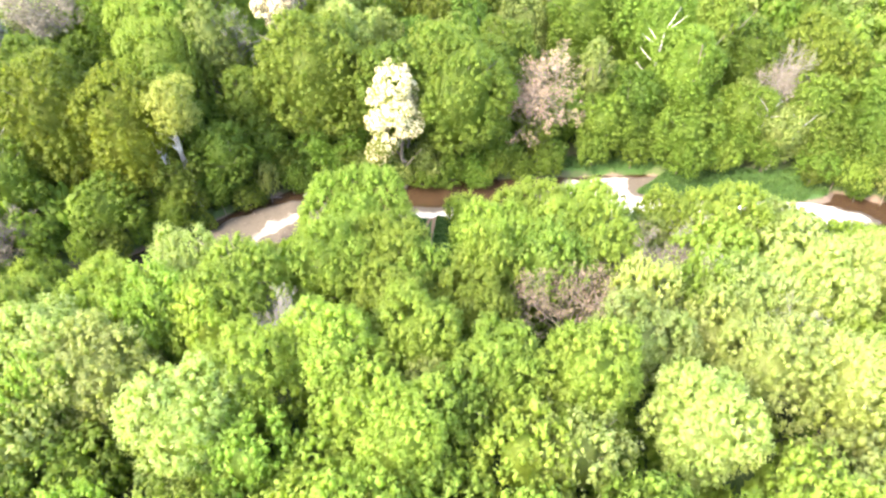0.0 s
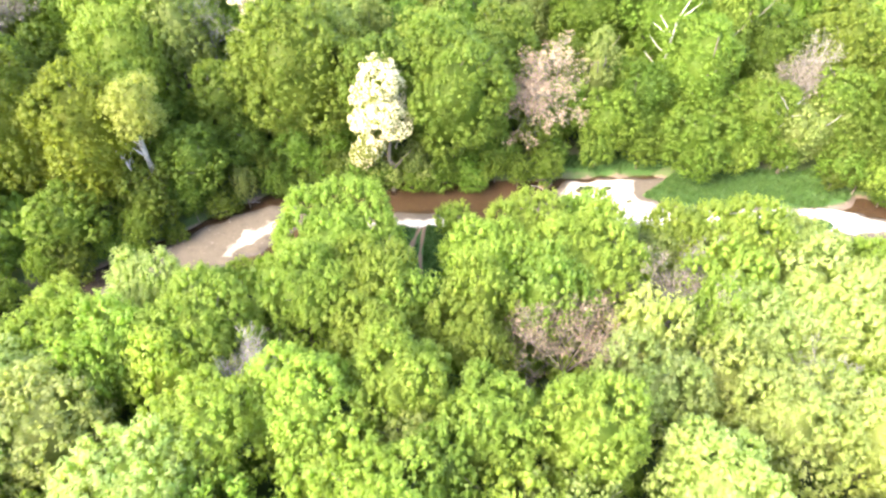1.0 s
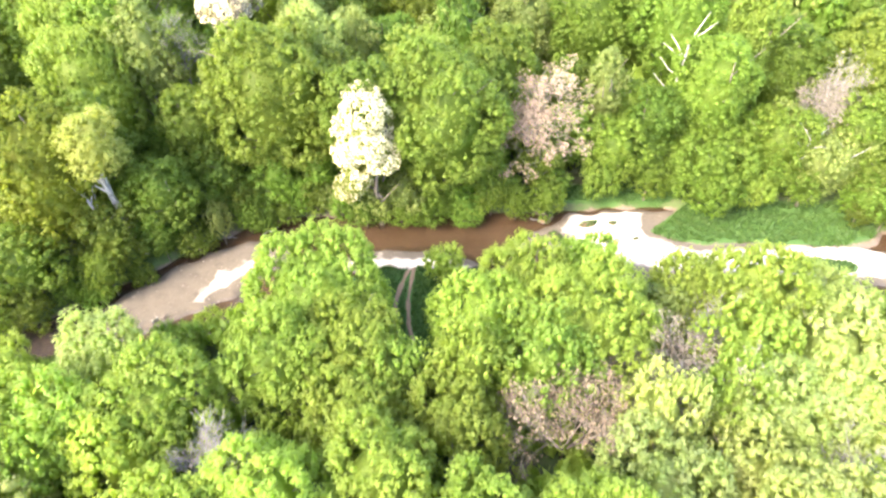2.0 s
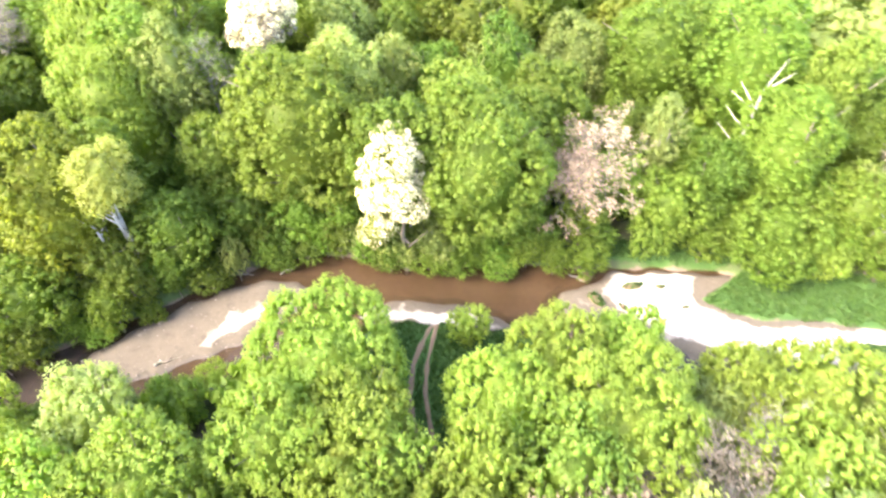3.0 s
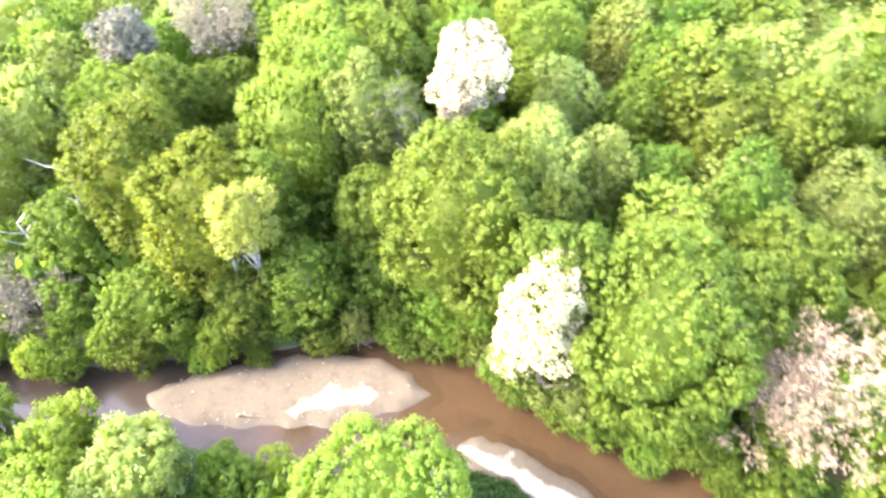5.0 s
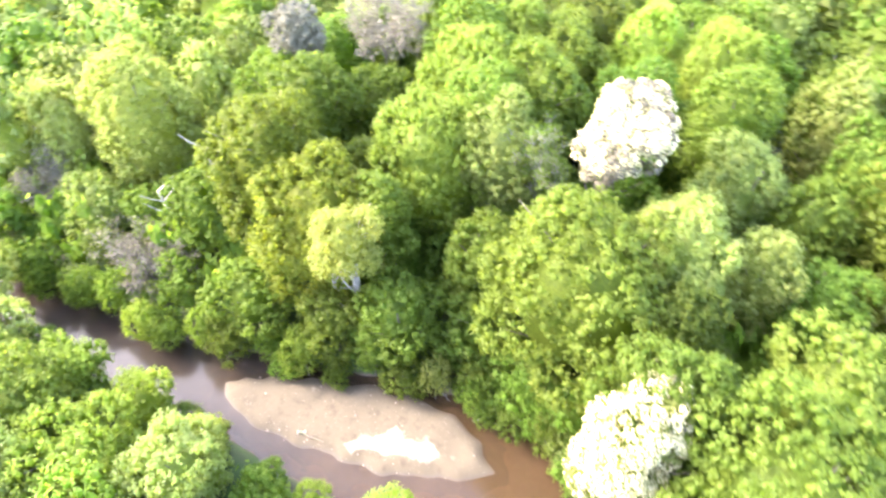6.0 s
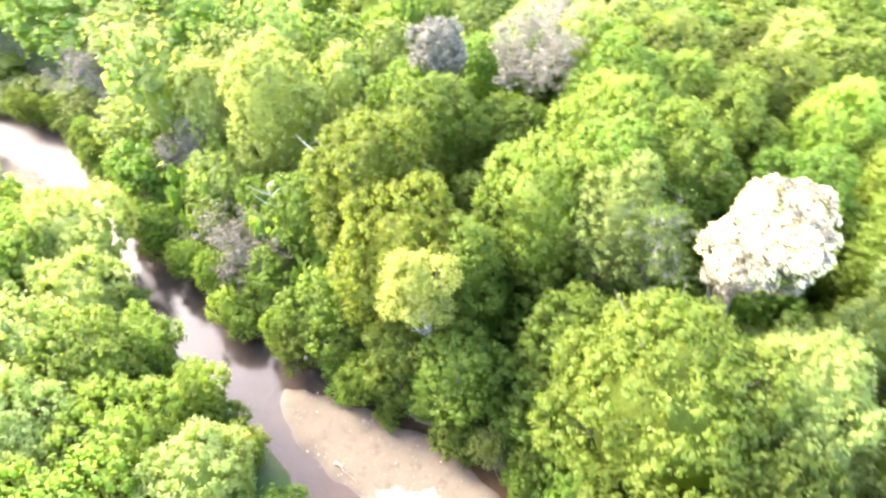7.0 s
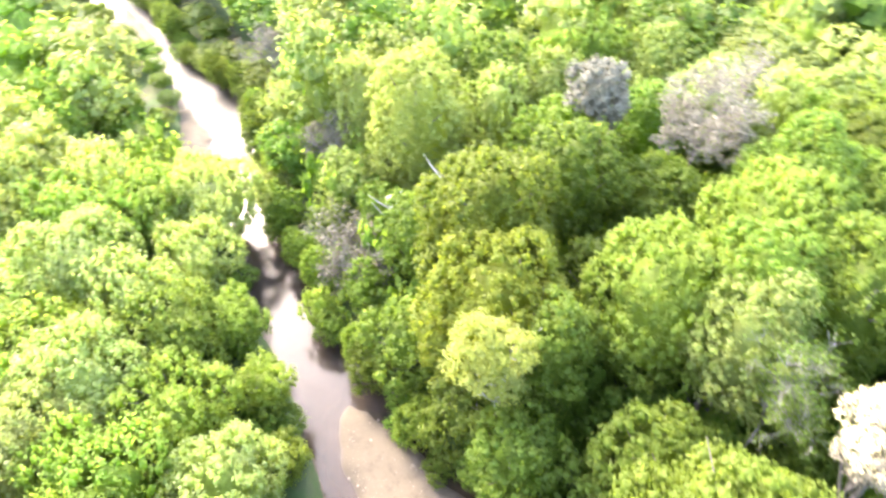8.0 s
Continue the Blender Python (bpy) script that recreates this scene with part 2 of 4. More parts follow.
def tubes(segs, sides=5):
    """Tapered round pieces from (start, end, radius at start, radius at end)."""
    p0 = np.array([s[0] for s in segs], float)
    p1 = np.array([s[1] for s in segs], float)
    r0 = np.array([s[2] for s in segs], float)
    r1 = np.array([s[3] for s in segs], float)
    d = unit(p1 - p0)
    ref = np.where(np.abs(d[:, 2:3]) > 0.9, np.array([[1.0, 0, 0]]), np.array([[0, 0, 1.0]]))
    u = unit(np.cross(d, ref))
    w = np.cross(d, u)
    ang = np.arange(sides) * 2 * np.pi / sides
    ring = u[:, None, :] * np.cos(ang)[None, :, None] + w[:, None, :] * np.sin(ang)[None, :, None]
    a = p0[:, None, :] + ring * r0[:, None, None]
    b = p1[:, None, :] + ring * r1[:, None, None]
    n = len(segs)
    verts = np.concatenate([a, b], axis=1).reshape(-1, 3)
    base = (np.arange(n) * 2 * sides)[:, None]
    k = np.arange(sides)[None, :]
    k2 = (np.arange(sides) + 1)[None, :] % sides
    quads = np.stack([base + k, base + k2, base + k2 + sides, base + k + sides], axis=-1).reshape(-1, 4)
    return verts, quads


# ---- plan of the ground ----
NORTH_BANK = [(-190, -60), (-150, -28), (-112, 5), (-101, 13.5), (-92, 19.5), (-84, 27.5), (-76, 33), (-66, 36.5), (-56, 40), (-50, 43),
              (-43, 46.5), (-37, 50.8), (-33, 54.6), (-29, 57.2), (-25, 60.8), (-20.5, 64.2), (-15, 66.6), (-6, 67.2), (1, 67.2),
              (7, 67.4), (14, 67.4), (21, 68.4), (27, 68.6), (30, 67.2), (37, 66.6), (45, 66.0), (50, 64.5), (55, 62.5), (62, 61), (90, 62), (150, 48)]
SOUTH_BANK = [(150, 40), (90, 54), (62, 53), (50, 53.4), (40, 53), (28, 53), (20, 54.5), (14, 56.6), (9, 58), (6.7, 59), (2.4, 59.3), (-1, 59.4),
              (-6, 58.8), (-10, 56.5), (-15, 53), (-21, 50.4), (-26, 48.4), (-29.3, 47), (-35, 44.4), (-41.5, 40.6), (-47.7, 37.4), (-52, 36.4),
              (-58, 31.5), (-65, 26), (-79, 21.4), (-88.5, 16.4), (-94.5, 11), (-109, -1), (-147, -36), (-187, -70)]
CHANNEL = NORTH_BANK + SOUTH_BANK
BAR_WEST = [(-34.6, 49.0), (-32.2, 53.0), (-29.2, 56.2), (-26.2, 59.2), (-22.2, 62.0), (-18.8, 63.2), (-15.4, 63.4), (-12.8, 62.4), (-13.6, 60.4),
            (-16.4, 57.2), (-18.6, 54.9), (-20.7, 53.3), (-23.3, 52.1), (-26.4, 49.9), (-29.2, 48.7), (-32.6, 48.2)]
BAR_MID = [(-9.4, 60.2), (-7.6, 61.5), (-3, 62.0), (0.9, 62.0), (5.4, 60.5), (7.2, 59.4), (4, 58.2), (-1, 58.2), (-6, 57.6), (-9.2, 58.6)]
BAR_EAST = [(9.0, 61.4), (10.6, 64.2), (13.2, 65.6), (16.0, 67.8), (21.6, 68.4), (28.5, 68.6), (34, 66), (40, 64.5), (46, 63.2), (51.5, 60.6), (53.4, 58.6), (50.4, 56.3),
            (44, 56.6), (36, 56.6), (27, 56.8), (22.4, 57.0), (20, 58.8), (17.4, 60.6), (14, 61.2)]
BAR_RIFFLE = [(-80, 22.2), (-76, 25.2), (-72.5, 27.4), (-68.5, 28.7), (-64.6, 29.2), (-62, 29), (-60, 30.5), (-62.5, 25), (-70, 21), (-79, 19.5)]
BAR_UP = [(-112, 1), (-106, 6.5), (-101, 10.5), (-96, 13.6), (-92, 15.6), (-95, 11.6), (-104, 2.5)]
MEADOW = [(24.2, 64.2), (26.6, 66.4), (29.5, 68.6), (36, 69.4), (45.6, 68.2), (49.4, 64.6), (48.2, 63.2), (44.5, 62.0), (40, 62.1), (34, 62.6), (29.3, 62.2), (26.7, 63.0)]
MEADOW_SOUTH = [(36, 60.4), (41, 60.6), (45, 59.6), (44, 58.2), (39, 58.2), (35, 58.6)]
LAWN = [(-8, 58.8), (-6, 59.0), (-1.5, 59.4), (2.4, 59.2), (6.8, 59), (9, 57.6), (12, 55), (6, 49), (1, 44), (-4, 44), (-5.5, 50)]
GLADE = [(13.5, 68.6), (15, 70.8), (20, 71.8), (28, 72), (34, 71), (34, 69.4), (28, 69.0), (20, 68.8)]


def signed(px, py, poly):
    """Distance from a closed outline, positive inside."""
    px, py = np.asarray(px, float), np.asarray(py, float)
    best = np.full(px.shape, 1e9)
    inside = np.zeros(px.shape, bool)
    n = len(poly)
    for k in range(n):
        (ax, ay), (bx, by) = poly[k], poly[(k + 1) % n]
        ex, ey = bx - ax, by - ay
        t = np.clip(((px - ax) * ex + (py - ay) * ey) / (ex * ex + ey * ey), 0, 1)
        best = np.minimum(best, np.hypot(px - ax - t * ex, py - ay - t * ey))
        if ay != by:
            cross = ((ay > py) != (by > py)) & (px < ex * (py - ay) / ey + ax)
            inside ^= cross
    return np.where(inside, best, -best)


def ease(v, lo, hi):
    t = np.clip((v - lo) / (hi - lo), 0, 1)
    return t * t * (3 - 2 * t)


def ripple(x, y, f, seed):
    """A cheap smooth unevenness between -1 and 1."""
    rng = np.random.RandomState(seed)
    v = 0
    for k in range(6):
        a, ph, q = rng.uniform(0, 6.28), rng.uniform(0, 6.28), f * rng.uniform(0.5, 1.8)
        v = v + np.sin((x * math.cos(a) + y * math.sin(a)) * q + ph)
    return v / 3.2


def land(x, y):
    x, y = np.asarray(x, float), np.asarray(y, float)
    d = signed(x, y, CHANNEL) + 0.35 * ripple(x, y, 1.3, 3)
    bank = 1.15 + 0.3 * ripple(x, y, 0.15, 5) + 0.10 * ripple(x, y, 1.1, 6)
    z = bank + (-0.5 - bank) * ease(d, -1.4, 0.3) + 0.05 * ripple(x, y, 2.5, 7)
    for poly, top in ((MEADOW, 0.75), (MEADOW_SOUTH, 0.65)):
        z = np.maximum(z, -0.6 + (top + 0.6) * ease(signed(x, y, poly), -1.6, 0.6) + 0.05 * ripple(x, y, 1.5, 8))
    return z


def axis(lo, hi, fine, far):
    """Coordinates: fine between lo and hi, then ever coarser out to far on both sides."""
    mid = list(np.arange(lo, hi + 1e-6, fine))
    up, down, s = [], [], fine
    v = mid[-1]
    while v < far:
        s = min(s * 1.13, 400)
        v += s
        up.append(v)
    v, s = mid[0], fine
    while v > -far:
        s = min(s * 1.13, 400)
        v -= s
        down.append(v)
    return np.array(down[::-1] + mid + up)


def make_ground():
    xs, ys = axis(-112, 62, 0.75, 2600), axis(0, 74, 0.65, 2600)
    gx, gy = np.meshgrid(xs, ys)
    z = land(gx, gy)
    nx, ny = len(xs), len(ys)
    verts = np.stack([gx, gy, z], axis=-1).reshape(-1, 3)
    i = np.arange(nx * ny).reshape(ny, nx)
    quads = np.stack([i[:-1, :-1], i[:-1, 1:], i[1:, 1:], i[1:, :-1]], axis=-1).reshape(-1, 4)
    me = fast_mesh("ground", verts, [quads], [GROUND], smooth=True)
    grass = np.zeros(gx.shape)
    for poly in (MEADOW, MEADOW_SOUTH, LAWN, GLADE):
        grass = np.maximum(grass, ease(signed(gx, gy, poly), -0.8, 0.8))
    bed = ease(signed(gx, gy, CHANNEL), -0.9, 0.3) * (1 - grass)
    for key, w in (("grass", grass), ("bed", bed)):
        at = me.attributes.new(key, "FLOAT", "POINT")
        at.data.foreach_set("value", w.ravel().astype(np.float32))
    return tagged(new("ground", me), "forest floor of leaf litter, low herbs and grassy openings", "ground", kind="structure")


make_ground()


def grid_over(poly, step, margin):
    p = np.array(poly)
    xs = np.arange(p[:, 0].min() - margin, p[:, 0].max() + margin, step)
    ys = np.arange(p[:, 1].min() - margin, p[:, 1].max() + margin, step)
    gx, gy = np.meshgrid(xs, ys)
    d = signed(gx, gy, poly)
    nx, ny = len(xs), len(ys)
    i = np.arange(nx * ny).reshape(ny, nx)
    quads = np.stack([i[:-1, :-1], i[:-1, 1:], i[1:, 1:], i[1:, :-1]], axis=-1).reshape(-1, 4)
    keep = (d.ravel()[quads] > -margin).any(axis=1)
    return gx, gy, d, quads[keep]


def compact(verts, quads):
    used, inv = np.unique(quads, return_inverse=True)
    return verts[used], inv.reshape(quads.shape)


def make_water():
    gx, gy, d, quads = grid_over(CHANNEL, 2.0, 1.2)
    v, q = compact(np.stack([gx, gy, np.zeros(gx.shape)], axis=-1).reshape(-1, 3), quads)
    tagged(new("water", fast_mesh("water", v, [q], [WATER], smooth=True)), "shallow brown silty creek water reflecting the sky", "water", kind="structure")


make_water()


# outlines of the sunlight painted pale on the bars
SUN_PATCHES = [
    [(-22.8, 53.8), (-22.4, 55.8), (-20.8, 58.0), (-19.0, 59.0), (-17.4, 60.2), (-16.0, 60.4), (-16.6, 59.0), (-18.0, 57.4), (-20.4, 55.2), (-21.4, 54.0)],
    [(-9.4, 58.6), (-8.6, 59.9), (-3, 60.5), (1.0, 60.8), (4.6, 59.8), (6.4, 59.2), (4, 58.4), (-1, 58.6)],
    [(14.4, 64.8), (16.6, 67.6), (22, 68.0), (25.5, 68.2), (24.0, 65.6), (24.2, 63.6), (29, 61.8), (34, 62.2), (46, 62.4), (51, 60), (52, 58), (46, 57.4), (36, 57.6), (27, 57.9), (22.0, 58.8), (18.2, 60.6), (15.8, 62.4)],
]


def make_bar(name, poly, top, label, seed):
    gx, gy, d, quads = grid_over(poly, 0.33, 1.4)
    d = d + 0.22 * ripple(gx, gy, 1.1, seed) + 0.16 * ripple(gx, gy, 3.1, seed + 5)
    z = -0.55 + (top + 0.55) * ease(d, -1.3, 1.6) + 0.07 * ripple(gx, gy, 0.9, seed + 1) + 0.03 * ripple(gx, gy, 3.5, seed + 2)
    v, q = compact(np.stack([gx, gy, z], axis=-1).reshape(-1, 3), quads)
    me = fast_mesh(name, v, [q], [SAND], smooth=True)
    # painted sunlight at each point, fading out at the outlines
    painted_sun = np.zeros(len(v))
    for spot in SUN_PATCHES:
        painted_sun = np.maximum(painted_sun, ease(signed(v[:, 0], v[:, 1], spot), -0.6, 1.5))
    at = me.attributes.new("painted_sun", "FLOAT", "POINT")
    at.data.foreach_set("value", painted_sun.astype(np.float32))
    tagged(new(name, me), label, "sandbar", kind="structure")


make_bar("sandbar", BAR_WEST, 0.42, "curved bar of tan sand and fine gravel, damp at the waterline", 11)
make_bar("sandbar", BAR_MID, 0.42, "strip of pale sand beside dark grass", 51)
make_bar("sandbar", BAR_EAST, 0.48, "broad bar of pale sand, painted as in full sun", 21)
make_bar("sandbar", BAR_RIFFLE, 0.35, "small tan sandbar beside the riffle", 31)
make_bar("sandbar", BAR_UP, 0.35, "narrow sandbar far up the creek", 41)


def part(name, me, parent, label=""):
    ob = new(name, me)
    ob.parent = parent
    if label:
        ob["label"] = label
    return ob


TRACK_LINES = [
    [(-0.9, 59.6), (-1.5, 58), (-2.1, 56.1), (-2.6, 53.7), (-2.5, 50.6), (-1.9, 48.3), (-1.1, 46.1), (-0.6, 43), (-0.8, 39)],
    [(-0.9, 59.6), (-1.0, 58), (-1.2, 56.3), (-1.4, 54.0), (-1.2, 51), (-0.6, 48.6), (0.1, 46.2), (0.6, 43), (0.4, 39)],
]


def make_track():
    """Two wheel ruts from the creek into the trees."""
    track = tagged(new("dirt_track"), "two bare earth wheel ruts through grass", "track", kind="structure")
    for line, wide in zip(TRACK_LINES, (0.30, 0.24)):
        pts = []
        for (ax, ay), (bx, by) in zip(line, line[1:]):
            for k in range(8):
                pts.append((ax + (bx - ax) * k / 8, ay + (by - ay) * k / 8))
        pts = np.array(pts)
        d = unit(np.gradient(pts, axis=0))
        side = np.stack([-d[:, 1], d[:, 0]], axis=-1)
        half = wide * (1 + 0.35 * ripple(pts[:, 0] * 3, pts[:, 1] * 3, 1.0, 77))
        rows = []
        for k, lift in ((-1.0, -0.10), (-0.55, 0.03), (0, 0.05), (0.55, 0.03), (1.0, -0.10)):
            q = pts + side * (half * k)[:, None]
            rows.append(np.column_stack([q, land(q[:, 0], q[:, 1]) + lift + 0.03]))
        verts = np.concatenate(rows)
        n = len(pts)
        i = np.arange(5 * n).reshape(5, n)
        quads = np.stack([i[:-1, :-1], i[1:, :-1], i[1:, 1:], i[:-1, 1:]], axis=-1).reshape(-1, 4)
        part("rut", fast_mesh("rut", verts, [quads], [MUD_TRACK], smooth=True), track)


make_track()

# ---- trees ----
def lobes_of(rng, r, h, zb):
    """The masses that make up a crown: one round the stem and others of uneven size that break its outline, from the crown's foot zb to the top h."""
    mid, half = (zb + h) / 2, (h - zb) / 2
    out = [(0, 0, mid - half * 0.04, r * rng.uniform(0.64, 0.74), half * 0.84)]
    n = 7 if r < 3.4 else (12 if r < 5.5 else 22)
    turn = rng.uniform(0, 6.28)
    for k in range(n):
        a = turn + k * 2.39996 + rng.uniform(-0.4, 0.4)
        up = 0.90 - 1.5 * (k + 0.5) / n + rng.uniform(-0.12, 0.12)
        spread = math.sqrt(max(0.05, 1 - up * up)) * rng.uniform(0.56, 0.74)
        q = r * (rng.uniform(0.28, 0.46) if r < 5.5 else rng.uniform(0.21, 0.36))
        z = mid + up * half * 0.72
        out.append((math.cos(a) * r * spread, math.sin(a) * r * spread, z, q, max(0.4, min(q * rng.uniform(0.8, 1.3), h - z, (z - zb) * 1.2))))
    return out


def boughs_of(rng, lobes, size, cover=1.0, sink=0.22):
    """Rounded leafy boughs set close together over the outside of the masses: centre, outward direction and radius of each."""
    cs, ds, rs = [], [], []
    for j, (cx, cy, cz, rx, rz) in enumerate(lobes):
        n = max(5, int(cover * 4 * (rx * rx + 2 * rx * rz) / 3 / (size * size)))
        k = np.arange(n) + 0.5
        zc = 1 - 1.78 * k / n
        a = k * 2.39996 + rng.uniform(0, 6)
        s = np.sqrt(np.maximum(0, 1 - zc * zc))
        d = unit(np.column_stack([s * np.cos(a), s * np.sin(a), zc]) + rng.normal(0, min(0.13, 0.3 * size / rx), (n, 3)))
        rad = size * rng.uniform(0.65, 1.3, n)
        c = np.array([cx, cy, cz]) + d * (np.array([rx, rx, rz]) - rad[:, None] * sink)
        ok = np.ones(n, bool)
        for i, (ox, oy, oz, qx, qz) in enumerate(lobes):
            if i != j:
                e = (c - np.array([ox, oy, oz])) / np.array([qx, qx, qz])
                ok &= (e * e).sum(axis=1) > 0.72
        cs.append(c[ok]), ds.append(d[ok]), rs.append(rad[ok])
    return np.concatenate(cs), np.concatenate(ds), np.concatenate(rs)


def leaves_on(rng, c, d, rad, per, leaf, droop=0.0, loose=0.3, fray=0.0, rise=1.0):
    """Leaf sprays over each bough, denser towards the light; rise draws them out into upright shoots. per: leaves to a bough of radius 1."""
    many = np.maximum(4, (per * rad * rad)).astype(int)
    rep = np.repeat(np.arange(len(c)), many)
    n = len(rep)
    v = unit(rng.normal(0, 1, (n, 3)) + 0.6 * d[rep] + np.array([0, 0, 0.45]))
    far = (rad[rep] * rng.uniform(0.80 - fray, 1.10 + fray, n))[:, None]
    pos = c[rep] + v * far * np.array([1.25 - 0.25 * rise, 1.25 - 0.25 * rise, rise])
    pos[:, 2] -= droop * rng.uniform(0, 1, n) * rad[rep]
    nrm = unit(v + np.array([0, 0, 0.25]) + rng.normal(0, loose, (n, 3)))
    u = unit(np.cross(nrm, rng.normal(0, 1, (n, 3))))
    w = np.cross(nrm, u)
    s = leaf * rng.uniform(0.6, 1.3, (n, 1))
    j = rng.uniform(0.6, 1.0, (3, n, 1))
    a = pos - u * s * 0.5 * j[0] - w * s * 0.34 * j[1]
    b = pos + u * s * 0.75 * j[1]
    e = pos - u * s * 0.30 * j[2] + w * s * 0.46 * j[0]
    return np.stack([a, b, e], axis=1).reshape(-1, 3), np.arange(3 * n).reshape(-1, 3)


def balls(rng, c, size, m, n, rough):
    """Uneven closed skins round the centres c with half-axes size, m points round and n steps down."""
    t = (np.arange(1, n) / n * math.pi)[:, None]
    p = (np.arange(m) / m * 2 * math.pi)[None] + (np.arange(1, n) % 2)[:, None] * math.pi / m
    ring = np.stack([np.sin(t) * np.cos(p), np.sin(t) * np.sin(p), np.cos(t) + 0 * p], axis=-1).reshape(-1, 3)
    ball = np.concatenate([ring, [(0, 0, 1), (0, 0, -1)]])
    k, q = len(c), len(ball)
    v = ball[None] * rng.uniform(1 - rough, 1 + rough, (k, q, 1)) * size[:, None, :] + c[:, None, :]
    i = np.arange((n - 1) * m).reshape(n - 1, m)
    j = np.roll(i, -1, axis=1)
    top, bot = (n - 1) * m, (n - 1) * m + 1
    f = np.concatenate([g.reshape(-1, 3) for g in (
        np.stack([i[:-1], i[1:], j[1:]], axis=-1), np.stack([i[:-1], j[1:], j[:-1]], axis=-1),
        np.stack([i[0] * 0 + top, i[0], j[0]], axis=-1), np.stack([i[-1], i[-1] * 0 + bot, j[-1]], axis=-1))])
    return v.reshape(-1, 3), (f[None] + (np.arange(k) * q)[:, None, None]).reshape(-1, 3)


def crown_arrays(seed, r, h, zb, budget, bough=0.85, leaf=0.3, rise=1.0, fray=0.06, loose=0.35, droop=0.0, coarse=False, cover=0.85):
    """A crown: the close leaf mass inside, a core to each bough that stands out of it, and about budget leaves over them."""
    rng = np.random.RandomState(seed)
    lobes = lobes_of(rng, r - bough * 0.3, h - bough * 0.5 * rise, zb)
    lob = np.array(lobes)
    if cover:
        c, d, rad = boughs_of(rng, lobes, bough, cover)
    else:
        c, d, rad = lob[:, :3], unit(lob[:, :3] - np.array([0, 0, (zb + h) / 2 - 0.5])), lob[:, 3]
    lv, lq = leaves_on(rng, c, d, rad, max(12, (budget + 8 * len(c) * bool(cover) * (not coarse)) / (rad * rad).sum()), leaf, droop, loose, fray, rise)
    if cover:
        lob = lob[:1]
    v1, f1 = balls(rng, lob[:, :3], np.maximum(0.2, lob[:, [3, 3, 4]] * (0.86 if cover else 1.0) - (bough * 0.9 if cover else 0.1)), *((4, 2) if not cover else (8, 5) if coarse else (12, 8)), 0.10)
    if not cover:
        return np.concatenate([lv, v1]), lq, f1 + len(lv)
    v2, f2 = balls(rng, c, (rad * ((0.64 if coarse else 0.70) - 0.4 * fray))[:, None] * np.array([1.25 - 0.25 * rise, 1.25 - 0.25 * rise, rise]), 4, 2, 0.18)
    return np.concatenate([lv, v1, v2]), lq, np.concatenate([f1 + len(lv), f2 + len(lv) + len(v1)])


def crown_mesh(seed, r, h, zb, mat, *more):
    v, lq, tri = crown_arrays(seed, r, h, zb, *more)
    return fast_mesh("crown", v, [lq, tri], [mat], smooth=(False, True))


def trunk_mesh(seed, h, r, mat, limbs=6, thick=None, reach=0.62):
    """A tapered, slightly bent stem with rising limbs."""
    rng = np.random.RandomState(seed + 999)
    thick = thick or 0.016 * h + 0.03
    segs, n = [], 6
    pts = [np.array([0, 0, -0.35])]
    for k in range(n):
        pts.append(pts[-1] + np.array([rng.normal(0, 0.02) * h, rng.normal(0, 0.02) * h, 0.84 * h / n]))
    for k in range(n):
        segs.append((pts[k], pts[k + 1], thick * (1.25 if k == 0 else 1 - k / n * 0.8), thick * (1 - (k + 1) / n * 0.8)))
    for k in range(limbs):
        t = rng.uniform(0.25, 0.85)
        b = pts[0] + (pts[-1] - pts[0]) * t
        a = k * 2.4 + rng.uniform(-0.4, 0.4)
        m = b + np.array([math.cos(a) * r * reach * 0.5, math.sin(a) * r * reach * 0.5, h * 0.08])
        e = m + np.array([math.cos(a) * r * reach * 0.5, math.sin(a) * r * reach * 0.5, h * rng.uniform(0.06, 0.14)])
        q = thick * 0.45 * (1.1 - t * 0.6)
        segs += [(b, m, q, q * 0.7), (m, e, q * 0.7, q * 0.25)]
    v, f = tubes(segs, 6)
    return fast_mesh("trunk", v, [f], [mat], smooth=True)


def twig_segs(seed, h, r, zb, depth=4, start=0.10):
    """A leafless crown: stem, limbs and ever finer twigs."""
    rng = np.random.RandomState(seed + 555)
    segs = []

    def grow(p, d, length, rad, level):
        e = p + d * length
        segs.append((p, e, rad, rad * 0.62))
        if level == 0:
            return
        for k in range(rng.randint(3, 5) if level > 1 else 4):
            q = p + d * length * rng.uniform(0.45, 1.0)
            nd = d + rng.normal(0, 0.55, 3) + np.array([0, 0, 0.12])
            grow(q, nd / np.linalg.norm(nd), length * rng.uniform(0.55, 0.78), max(0.012, rad * 0.55), level - 1)

    foot = np.array([0, 0, -0.3])
    split = np.array([rng.normal(0, 0.3), rng.normal(0, 0.3), max(zb, 1.0)])
    segs.append((foot, split, start * 1.3, start))
    for k in range(6):
        a = k * 1.05 + rng.uniform(-0.3, 0.3)
        o = rng.uniform(0.25, 0.75)
        d = np.array([math.cos(a) * o * r, math.sin(a) * o * r, (h - zb) * rng.uniform(0.5, 0.8)])
        grow(split, d / np.linalg.norm(d), np.linalg.norm(d) * 0.62, start * 0.7, depth)
    return segs


